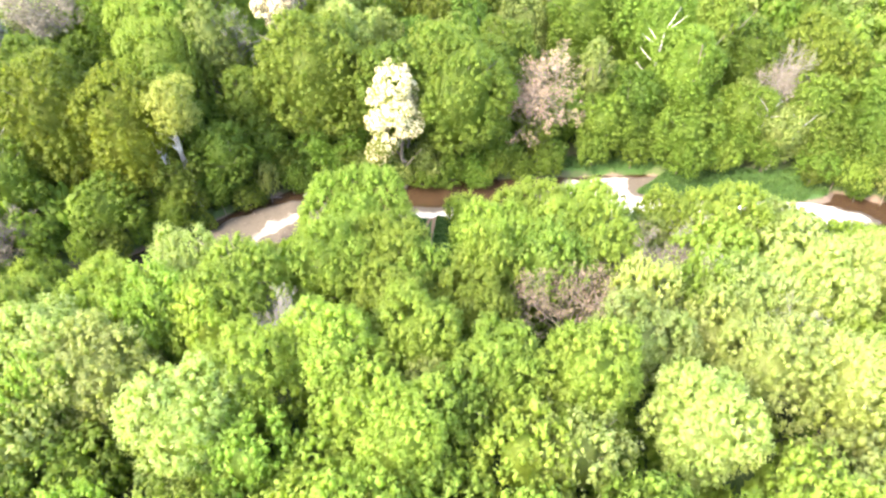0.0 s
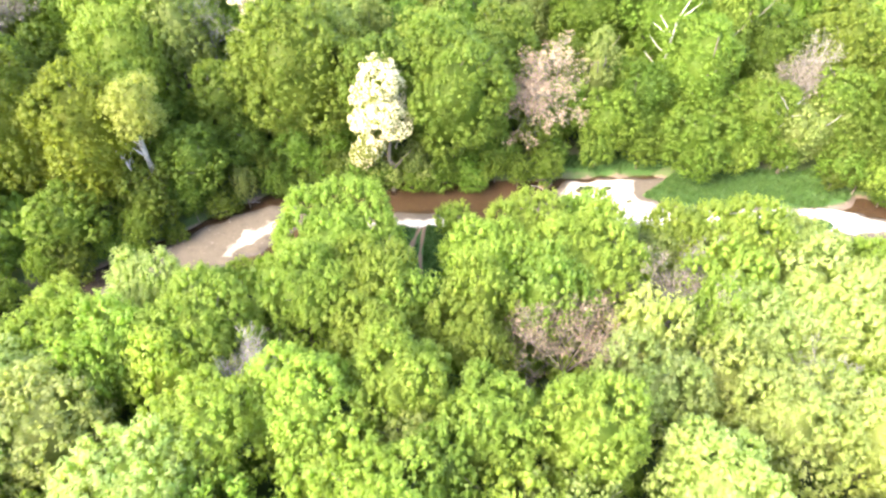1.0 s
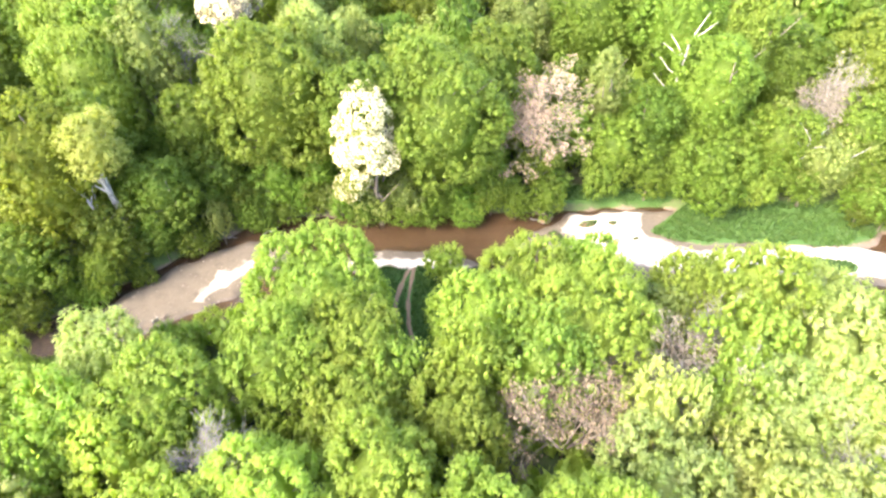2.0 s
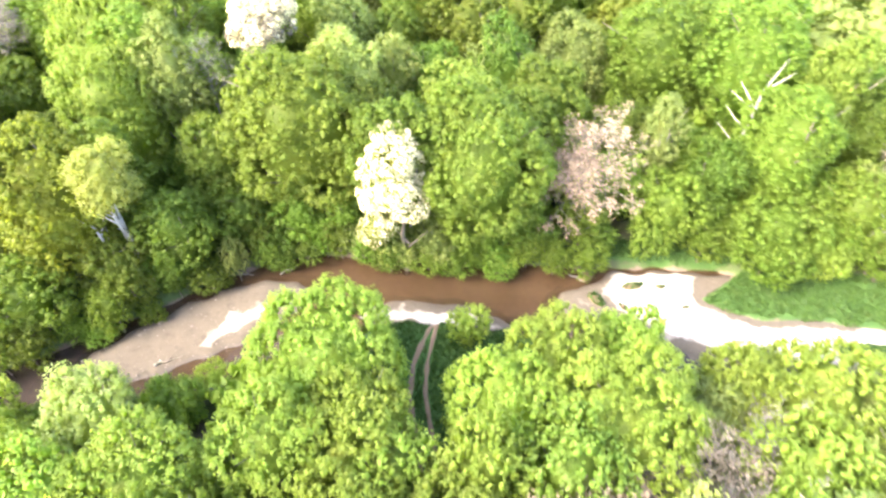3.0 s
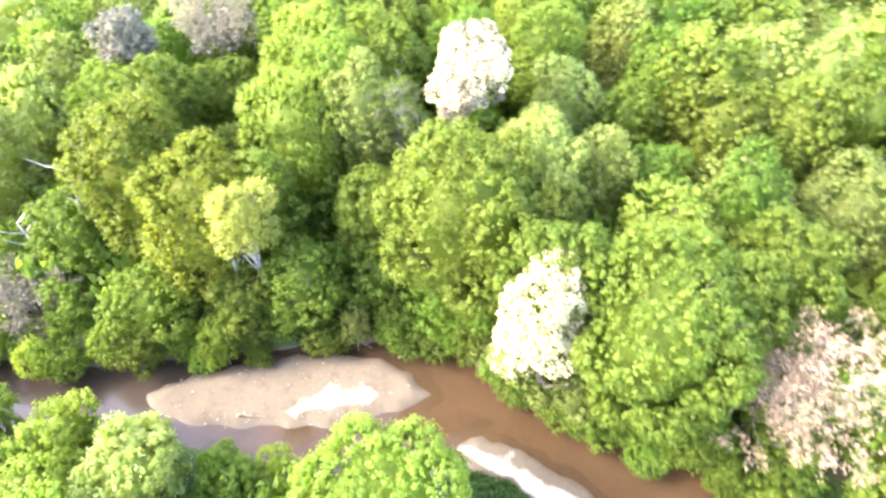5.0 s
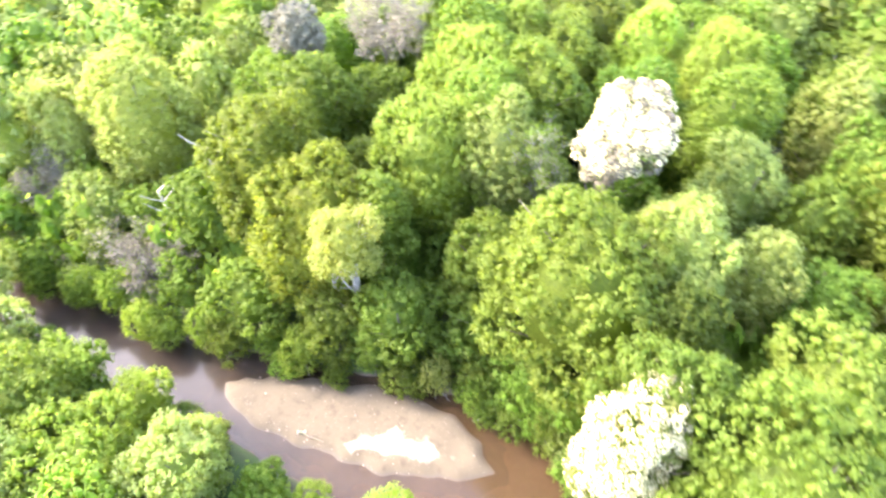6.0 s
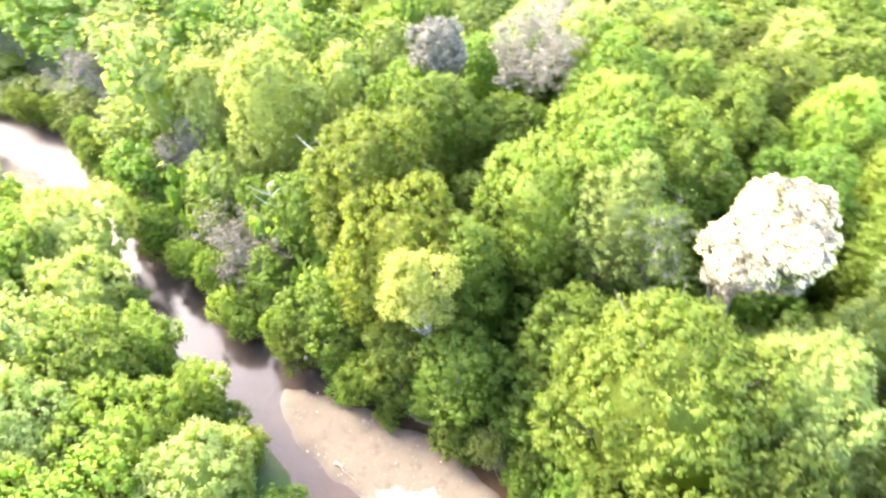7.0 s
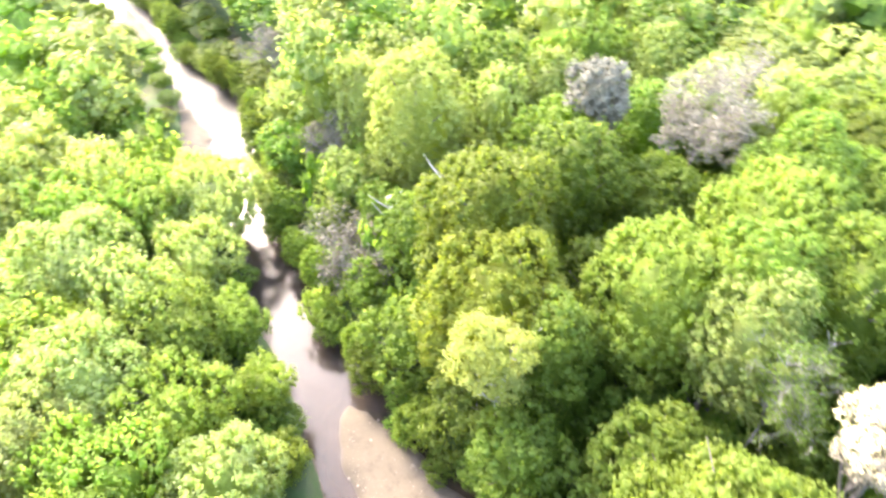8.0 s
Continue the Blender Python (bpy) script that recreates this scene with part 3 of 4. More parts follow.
WORDS = {
    "bright": "young broadleaf tree with fresh yellow-green spring leaves",
    "lime": "sunlit broadleaf tree with pale lime new leaves",
    "green": "large broadleaf tree with dense mid-green rounded crown",
    "fresh": "broadleaf tree with bright spring-green billowing crown",
    "olive": "tall oak with dense olive-green cauliflower crown",
    "gold": "tall oak with dense golden-olive cauliflower crown",
    "pale": "slender tree with thin pale grey-green leaves",
    "dark": "rounded tree with dark grey-green dense crown",
    "yellow": "tree with yellow-green top over bleached bare limbs",
    "russet": "tree with russet-brown opening buds",
}
GROUP = {True: "trees of the far bank", False: "trees of the near bank"}


def stand(x, y):
    return float(land(np.array([x]), np.array([y]))[0])


# bough radius, leaf size, rise, fray, looseness, droop of each habit
HABIT = {
    "oak": (0.56, 0.255, 1.1, 0.10, 0.5, 0.0),
    "shoots": (0.48, 0.225, 1.55, 0.14, 0.5, 0.0),
    "airy": (0.52, 0.22, 1.15, 0.22, 0.5, 0.1),
    "bank": (0.54, 0.235, 0.9, 0.12, 0.48, 0.25),
}
USUAL = {"bright": "shoots", "lime": "shoots", "pale": "airy", "green": "oak", "olive": "oak", "gold": "oak", "fresh": "bank", "yellow": "airy", "russet": "airy", "dark": "oak"}


def tree(kind, x, y, h, r, zb=None, seed=0, rich=120, habit=None, label=None, bark=None, limbs=6):
    """One tree of its own: crown from zb to h above its foot, r the crown's radius."""
    zb = 0.22 * h if zb is None else zb
    top = tagged(new("tree"), label or WORDS[kind], "tree", GROUP[bool(y > 60 or (x < -30 and y > 46))])
    top.location = (x, y, stand(x, y))
    top.rotation_euler = (0, 0, (seed * 1.7) % 6.28)
    bough, leaf, rise, fray, loose, droop = HABIT[habit or USUAL[kind]]
    bough *= 0.85 + 0.025 * r
    part("trunk", trunk_mesh(seed, h, r, bark or BARK, limbs), top)
    part("crown", crown_mesh(seed, r, h, zb, LEAF[kind], rich * r * (r + h * 0.5), bough, leaf, rise, fray, loose, droop), top)
    return top


def bare_tree(x, y, h, r, zb, seed, mat, label, haze=None, depth=4, per=0):
    top = tagged(new("bare_tree"), label, "tree", "leafless trees")
    top.location = (x, y, stand(x, y))
    segs = twig_segs(seed, h, r, zb, depth)
    v, f = tubes(segs, 4)
    part("branchwork", fast_mesh("branchwork", v, [f], [mat]), top)
    if haze:
        rng = np.random.RandomState(seed)
        tips = np.array([s[1] for s in segs if s[2] < 0.03])
        n = len(tips)
        lv, lq = leaves_on(rng, tips, np.tile([0, 0, 1.0], (n, 1)), np.full(n, 0.35), per / 0.1225, 0.2, 0, 0.8)
        part("bud_haze", fast_mesh("bud_haze", lv, [lq], [LEAF[haze]]), top)
    return top


def blossom_tree(x, y, h, r, zb, seed, label, low, under="pale"):
    """White flower sprays over the upper crown; thinner and greyer below low."""
    top = tagged(new("blossom_tree"), label, "tree", "blossoming trees")
    top.location = (x, y, stand(x, y))
    part("trunk", trunk_mesh(seed, h, r, BARK, 7), top)
    rng = np.random.RandomState(seed)
    c, d, rad = boughs_of(rng, [(a, b, e, q * 1.22, k * 1.1) for a, b, e, q, k in lobes_of(rng, r, h, zb)[1:]], 0.52, 1.3)
    c = c * np.column_stack([0.62 + 0.5 * c[:, 2] / h] * 2 + [np.ones(len(c))])
    c = c + np.column_stack([0.13 * (c[:, 2] - h), 0 * c[:, 2], 0 * c[:, 2]])
    keep = rng.uniform(0, 1, len(c)) < 0.85
    c, d, rad = c[keep], d[keep], rad[keep]
    patchy = 0.7 * ripple(c[:, 0] + c[:, 2], c[:, 1] + c[:, 2] * 0.6, 2.6, seed) + rng.normal(0, 0.5, len(c))
    up = (c[:, 2] + 0.8 * patchy > low) & (patchy > -0.45)
    parts = (("blossom", up, 80, 0.22, "blossom", "creamy white blossom"), ("lower_blossom", ~up & (patchy > -0.2), 38, 0.18, "blossom", "thin white blossom"),
             ("foliage", up | ~up, 80, 0.26, under, "grey-green leaves" if under == "pale" else "brownish opening buds"))
    for name, sel, per, leaf, mat, words in parts:
        if sel.any():
            shrink = 0.85 if name == "foliage" else 1.0
            lv, lq = leaves_on(rng, c[sel], d[sel], rad[sel] * shrink, per * 3.2, leaf, 0.2, 0.55)
            part(name, fast_mesh(name, lv, [lq], [LEAF[mat]]), top, words)
    return top


# kind, x, y, height, crown radius, foot of the crown
NEAR_TREES = [
    ("bright", -9.0, 50.4, 11.0, 6.3, 0.4), ("bright", -5.0, 43.6, 11.2, 4.1, 2.5), ("bright", -10.6, 41.6, 11.4, 4.3, 2.5),
    ("bright", 13.8, 46.0, 11.0, 6.0, 2.0), ("bright", 5.2, 46.8, 10.2, 4.4, 2.0), ("bright", 9.2, 52.4, 9.0, 4.0, 1.0),
    ("bright", 15.2, 54.4, 7.6, 3.4, 0.8), ("bright", 1.9, 56.4, 5.4, 1.9, 0.5), ("bright", -17.4, 37.6, 12.2, 4.4, 3.0),
    ("bright", 28.6, 50.2, 10.2, 4.4, 0.6), ("bright", 23.2, 50.6, 9.2, 3.4, 0.6), ("pale", 35.0, 49.6, 8.0, 4.0, 0.6), ("lime", -24.2, 42.8, 10.4, 3.7, 1.5),
    ("bright", -20.2, 46.4, 5.0, 2.4, 0.4), ("bright", -29.0, 37.8, 10.0, 4.6, 1.5), ("lime", 25.8, 37.2, 11.4, 4.2, 2.5), ("lime", 31.2, 37.8, 12.4, 4.6, 2.5),
    ("bright", -8.6, 30.8, 13.0, 4.2, 3), ("bright", -1.9, 32.4, 12.2, 4.0, 3), ("bright", 4.2, 29.4, 12.0, 4.0, 3), ("bright", 10.6, 28.6, 13.0, 4.2, 3),
    ("lime", 16.4, 33.0, 10.6, 4.0, 3), ("lime", 24.4, 30.0, 12.6, 4.3, 3), ("lime", 30.5, 28.6, 12.0, 4.2, 3), ("lime", -25.8, 29.2, 12.4, 4.6, 3),
    ("bright", -14.8, 28.8, 12.6, 4.2, 3), ("lime", -17.8, 24.6, 12.8, 4.2, 3), ("lime", 18.2, 24.6, 12.8, 4.2, 3), ("bright", -2.9, 23.4, 13.0, 4.2, 3),
    ("bright", -32.6, 43.0, 7.0, 2.7, 0.5), ("lime", -30.2, 31.8, 12.2, 4.4, 2), ("lime", -41.5, 26.8, 12.6, 5.0, 2), ("bright", -27.4, 45.4, 4.8, 2.2, 0.3),
    ("bright", -38.4, 39.4, 7.6, 3.0, 0.8), ("bright", -36.0, 36.0, 10.5, 4.2, 1.5), ("lime", -53.2, 34.0, 9.6, 5.2, 0.8), ("lime", -45.6, 34.2, 8.8, 4.2, 0.8), ("lime", -56.4, 30.4, 7.2, 4.0, 0.8),
    ("bright", 2.6, 37.6, 10.0, 4.0, 2), ("pale", -1.0, 28.5, 10.5, 2.6, 2), ("bright", -4.0, 37.2, 11.0, 3.6, 2.5), ("lime", 38.5, 41.0, 11.5, 4.4, 2),
    ("pale", 20.5, 48.6, 7.5, 3.0, 1), ("bright", 41.0, 47.0, 6.8, 4.2, 0.8), ("lime", 46.0, 38.0, 12.0, 4.6, 2),
]
FAR_TREES = [
    ("green", 1.8, 69.2, 19.0, 7.6, 1.0), ("green", -6.2, 68.6, 18.2, 4.2, 1.5), ("green", -15.8, 72.0, 20.4, 8.3, 1.5), ("gold", -35.4, 61.4, 18.6, 6.6, 0.8),
    ("gold", -42.6, 60.6, 20.6, 6.6, 2.0), ("yellow", -57.4, 54.4, 20.6, 6.0, 1.5), ("yellow", -28.9, 60.2, 17.4, 3.0, 10.0), ("fresh", -31.2, 64.8, 17.6, 3.4, 4.0),
    ("fresh", -25.8, 62.4, 11.2, 3.9, 1.0), ("bright", -34.6, 72.6, 19.6, 6.2, 3.0), ("green", -24.0, 70.0, 14.5, 4.0, 2.0), ("green", -38.4, 69.0, 15.0, 3.6, 2.0),
    ("fresh", -34.0, 78.8, 21.6, 4.6, 5.0), ("pale", -29.6, 76.4, 20.2, 4.0, 6.0), ("green", -32.6, 84.0, 21.0, 4.8, 5.0), ("bright", -39.0, 80.5, 21.5, 5.0, 5.0),
    ("pale", -12.6, 78.8, 19.6, 4.6, 4.0), ("pale", -8.4, 84.6, 16.6, 3.4, 3.0), ("fresh", -4.6, 87.4, 14.0, 4.0, 2.0), ("fresh", -20.4, 95.2, 21.2, 5.0, 4.0),
    ("dark", -54.6, 70.6, 20.8, 3.1, 13.0), ("fresh", -55.4, 67.6, 17.6, 4.2, 3.0), ("green", -48.0, 68.0, 19.6, 4.4, 4.0), ("fresh", -43.0, 85.0, 21.6, 5.4, 5.0), ("fresh", -46.0, 54.4, 13.5, 3.6, 1.0),
    ("fresh", 20.4, 70.8, 9.4, 4.0, 0.8), ("fresh", 31.0, 69.4, 9.2, 4.6, 0.5), ("pale", 19.8, 76.6, 15.6, 2.6, 3.0), ("bright", 36.0, 80.4, 20.0, 3.8, 4.0), ("pale", 38.6, 71.4, 11.4, 2.6, 3.0), ("pale", 45.4, 70.0, 9.8, 3.0, 1.0), ("fresh", 31.0, 75.0, 18.0, 5.0, 2.0),
    ("fresh", 41.2, 80.0, 15.8, 5.2, 2.0), ("fresh", 21.0, 91.4, 18.8, 7.4, 3.0), ("pale", 12.4, 93.0, 14.6, 5.0, 2.0), ("fresh", 30.5, 88.0, 20.0, 7.0, 3.0),
    ("fresh", 38.0, 70.6, 12.0, 4.4, 0.8), ("fresh", 25.6, 74.0, 12.0, 3.6, 2.0), ("green", 8.4, 80.0, 16.5, 5.0, 3.0),
    ("fresh", 46.8, 71.5, 12.5, 4.6, 0.8), ("fresh", 55.0, 68.5, 12.0, 4.6, 0.6), ("pale", 41.5, 68.0, 9.6, 2.6, 2.5), ("green", 50.5, 80.0, 17.0, 5.6, 2.0),
    ("fresh", -21.4, 66.8, 9.0, 3.2, 0.6), ("fresh", -16.0, 67.6, 7.6, 2.8, 0.4), ("fresh", -11.4, 68.4, 7.0, 2.5, 0.4), ("green", -30.2, 58.6, 8.2, 3.2, 0.4),
    ("fresh", -36.4, 54.0, 8.6, 3.9, 0.3), ("fresh", -42.8, 50.2, 7.0, 2.6, 0.4), ("fresh", 6.2, 68.6, 8.4, 2.8, 0.4), ("fresh", 12.6, 69.6, 8.6, 2.6, 0.6),
    ("pale", -2.4, 67.0, 7.4, 2.6, 0.4), ("green", -20.0, 66.2, 6.0, 2.2, 0.4), ("fresh", -26.8, 60.4, 6.5, 2.4, 0.3), ("fresh", 24.8, 71.4, 7.6, 2.8, 0.4), ("fresh", 15.0, 74.6, 10.0, 3.4, 0.8), ("green", 16.8, 79.0, 13.0, 3.8, 1.0), ("fresh", 23.4, 77.6, 11.0, 3.4, 1.0), ("fresh", 35.4, 72.4, 9.6, 3.6, 0.6), ("fresh", 37.6, 69.8, 8.4, 3.4, 0.4), ("pale", 43.4, 69.4, 8.6, 3.4, 0.4), ("fresh", 48.6, 67.6, 8.0, 3.4, 0.4), ("fresh", 53.4, 65.4, 7.4, 3.2, 0.4), ("fresh", 59.0, 64.0, 8.6, 3.6, 0.4), ("fresh", 33.0, 71.0, 7.0, 3.0, 0.4), ("green", -9.2, 74.6, 16.5, 3.8, 2.0), ("green", 6.6, 74.4, 16.0, 4.2, 2.0),
    ("fresh", -24.6, 74.4, 10.0, 3.8, 0.6), ("green", -22.2, 75.8, 8.0, 3.4, 0.5), ("fresh", -28.4, 70.8, 9.0, 3.6, 0.6), ("fresh", -23.6, 86.0, 14.0, 4.2, 1.0), ("pale", -17.2, 84.4, 13.0, 3.8, 1.0), ("green", -25.0, 81.0, 10.0, 3.4, 0.6),
    ("fresh", 9.0, 68.6, 4.6, 1.9, 0.3), ("fresh", 14.4, 68.9, 4.8, 1.8, 0.3), ("fresh", 24.8, 69.4, 6.0, 2.5, 0.3), ("fresh", 28.0, 70.2, 6.4, 2.7, 0.3),
    ("green", -23.0, 64.6, 4.0, 1.8, 0.3), ("fresh", -18.0, 66.4, 4.2, 1.8, 0.3), ("fresh", -51.5, 51.6, 9.4, 3.4, 0.5), ("pale", -55.6, 47.6, 10.0, 3.6, 0.6),
    ("fresh", 30.6, 67.8, 6.4, 3.8, 0.2), ("bright", 35.6, 68.0, 5.6, 3.0, 0.2), ("fresh", 41.0, 68.8, 6.2, 3.2, 0.2), ("fresh", 47.4, 66.2, 6.0, 3.0, 0.2), ("bright", 51.4, 64.6, 5.4, 2.8, 0.2),
    ("green", -40.6, 99.0, 20.4, 5.4, 5.0), ("bright", -33.4, 99.6, 20.8, 5.0, 5.0), ("green", -36.8, 91.4, 20.6, 5.2, 5.0), ("fresh", -27.6, 91.6, 19.4, 4.6, 5.0), ("green", -47.4, 91.8, 21.0, 5.2, 5.0),
    ("bright", -26.6, 101.6, 20.6, 5.2, 5.0), ("bright", -41.4, 89.2, 20.8, 4.4, 5.0), ("pale", -15.4, 90.4, 18.6, 4.4, 4.0),
    ("green", -47.4, 75.4, 15.0, 4.6, 2.0), ("fresh", -51.8, 76.8, 13.4, 4.0, 1.0), ("fresh", -16.6, 79.4, 13.6, 3.6, 1.0), ("green", -18.8, 76.6, 14.4, 3.0, 2.0), ("fresh", -58.4, 77.4, 17.0, 4.2, 3.0),
    ("pale", -5.8, 66.6, 5.4, 2.3, 0.2), ("fresh", 0.6, 66.8, 5.2, 2.4, 0.2), ("fresh", -8.8, 67.0, 5.6, 2.5, 0.2), ("fresh", 4.0, 67.2, 5.4, 2.4, 0.2),
    ("bright", 19.4, 69.4, 5.4, 2.6, 0.2), ("fresh", 55.6, 64.0, 6.0, 3.2, 0.2),
]
for k, (kind, x, y, h, r, zb) in enumerate(NEAR_TREES):
    tree(kind, x, y, h, r * 1.06, zb, seed=100 + k, rich=145)
for k, (kind, x, y, h, r, zb) in enumerate(FAR_TREES):
    tree(kind, x, y, h, r, zb, seed=300 + k, rich=115, bark=BARK_PALE if kind == "yellow" and x > -50 else None)

blossom_tree(-4.9, 65.8, 19.0, 3.4, 1.2, 801, "slender tree covered in creamy white blossom beside the creek", 9.0)
blossom_tree(-20.6, 80.8, 22.6, 3.4, 13.0, 802, "tall tree with broad crown of creamy white blossom", 16.5, "bud")

bare_tree(11.2, 37.8, 9.6, 4.8, 1.5, 901, BARK_TWIG, "leafless bush-like tree with fine reddish-brown twigs", "russet", 4, 4)
bare_tree(19.2, 41.0, 9.8, 4.8, 1.5, 902, BARK_TWIG, "leafless spreading tree with grey-brown twigs", "bud", 4, 5)
bare_tree(-63.5, 43.8, 9.0, 3.6, 1.0, 909, BARK_GREY, "leafless grey tree on the brushy creek bank", "bud", 4, 2)
bare_tree(-75.0, 39.6, 9.0, 3.4, 1.0, 910, BARK_GREY, "leafless grey tree on the brushy creek bank", "bud", 4, 2)
bare_tree(11.8, 71.8, 14.6, 3.2, 3.0, 911, BARK_TWIG, "slender tree with hazy pinkish-brown opening buds", "russet", 4, 9)
bare_tree(-82.4, 35.0, 10.0, 3.2, 2.0, 912, BARK_GREY, "leafless grey tree on the brushy creek bank", "bud", 4, 2)
bare_tree(-69.6, 50.6, 12.0, 3.0, 3.0, 913, BARK_GREY, "leafless grey tree among pale green crowns", "bud", 4, 2)
bare_tree(43.6, 75.4, 13.6, 3.0, 4.0, 914, BARK_GREY, "leafless grey-budded tree above the meadow", "bud", 4, 5)
bare_tree(24.2, 46.8, 8.2, 1.9, 2.0, 903, BARK_GREY, "small dead tree with bleached grey branches")
bare_tree(-13.2, 33.4, 10.6, 2.3, 3.0, 904, BARK_GREY, "thin dead tree with grey branches")
bare_tree(28.6, 33.2, 10.2, 2.6, 4.0, 905, BARK_GREY, "dead tree with pale grey spreading branches")
bare_tree(-46.6, 49.2, 8.6, 4.6, 1.0, 906, BARK_TWIG, "leafless riverside tree with tangled brown twigs", "bud", 4, 2)
bare_tree(-52.2, 79.6, 20.6, 5.2, 12.5, 907, BARK_TWIG, "tall tree with hazy grey-brown unopened buds", "bud", 4, 9)
bare_tree(-26.6, 77.8, 18.0, 2.0, 9.0, 908, BARK_GREY, "half-dead tree with grey limbs and thin new leaves", "fresh", 4, 5)


def snag(x, y, h, r, seed, label, lean=(0, 0)):
    """A dead standing stem with a few broken bleached limbs."""
    rng = np.random.RandomState(seed)
    top = tagged(new("dead_snag"), label, "dead tree", "dead snags")
    top.location = (x, y, stand(x, y))
    segs, p = [], np.array([0, 0, -0.3])
    n = 7
    for k in range(n):
        e = p + np.array([lean[0] / n + rng.normal(0, 0.12), lean[1] / n + rng.normal(0, 0.12), h / n])
        segs.append((p, e, 0.117 + 0.09 * (1 - k / n), 0.117 + 0.09 * (1 - (k + 1) / n)))
        if k > 2:
            for j in range(2):
                a = rng.uniform(0, 6.28)
                m = e + np.array([math.cos(a) * r * 0.5, math.sin(a) * r * 0.5, rng.uniform(0.4, 1.2)])
                f = m + np.array([math.cos(a) * r * 0.5, math.sin(a) * r * 0.5, rng.uniform(0.2, 1.4)])
                segs += [(e, m, 0.08, 0.055), (m, f, 0.055, 0.02)]
        p = e
    for name, some in (("stem", [s for s in segs if s[2] > 0.115 or len(segs) < 8]),):
        v, f = tubes(some, 6)
        part(name, fast_mesh(name, v, [f], [BARK_PALE], smooth=True), top)
    arms = [s for s in segs if s[2] <= 0.115]
    for k in range(0, len(arms) - 1, 2):
        v, f = tubes(arms[k:k + 2], 6)
        part("limb", fast_mesh("limb", v, [f], [BARK_PALE], smooth=True), top)
    return top


snag(27.4, 77.4, 15.0, 2.6, 951, "tall dead snag with bleached forked limbs", (0.8, 0))
snag(38.0, 69.0, 8.6, 1.8, 957, "bleached dead trunk leaning beside the meadow", (1.6, -0.4))
snag(42.4, 68.6, 7.0, 1.8, 958, "bleached dead limbs leaning beside the meadow", (2.2, -0.6))
snag(-31.2, 59.8, 8.4, 1.3, 952, "small bleached dead snag among leaves", (-0.8, 0))
snag(-30.2, 61.0, 12.8, 1.8, 953, "bleached bare limbs below a yellow-green crown", (0.6, -0.4))
snag(-47.0, 57.0, 13.0, 2.2, 955, "bleached dead snag on the wooded bank", (-0.8, 0.3))
snag(-49.5, 52.0, 10.0, 1.8, 956, "bleached dead snag on the wooded bank", (0.6, 0.3))

# ---- the rest of the wood ----
STOCK = {}
KINDS = ["green", "fresh", "olive", "pale", "dark", "russet", "bright", "lime"]


def stock(kind, k, tall):
    """Crown and trunk meshes of two nominal sizes (height 10, radius 4; height 17, radius 4.8), five to a kind."""
    if (kind, k, tall) not in STOCK:
        r, h, n = (4.8, 17.0, 3100) if tall else (4.0, 10.0, 2500)
        bough, leaf, rise, fray, loose, droop = HABIT[USUAL[kind]]
        STOCK[kind, k, tall] = (crown_mesh(2000 + 17 * k + KINDS.index(kind) * 131 + tall * 7, r, h, 1.6, LEAF[kind], n, bough * 1.22, leaf * 1.32, rise, fray, loose, droop, True),
                                trunk_mesh(2100 + k, h, r, BARK, 3))
    return STOCK[kind, k, tall]


def plant(kind, x, y, h, r, rng, group, name="tree"):
    tall = h > 12.6
    crown, trunk = stock(kind, rng.randint(5), tall)
    words = WORDS[kind] if name == "tree" else "leafy green bush leaning over the creek bank"
    top = tagged(new(name), words, name, group)
    top.location = (x, y, stand(x, y))
    top.rotation_euler = (0, 0, rng.uniform(0, 6.28))
    top.scale = (r / 4.8, r / 4.8, h / 17.0) if tall else (r / 4.0, r / 4.0, h / 10.0)
    part("trunk", trunk, top)
    part("crown", crown, top)


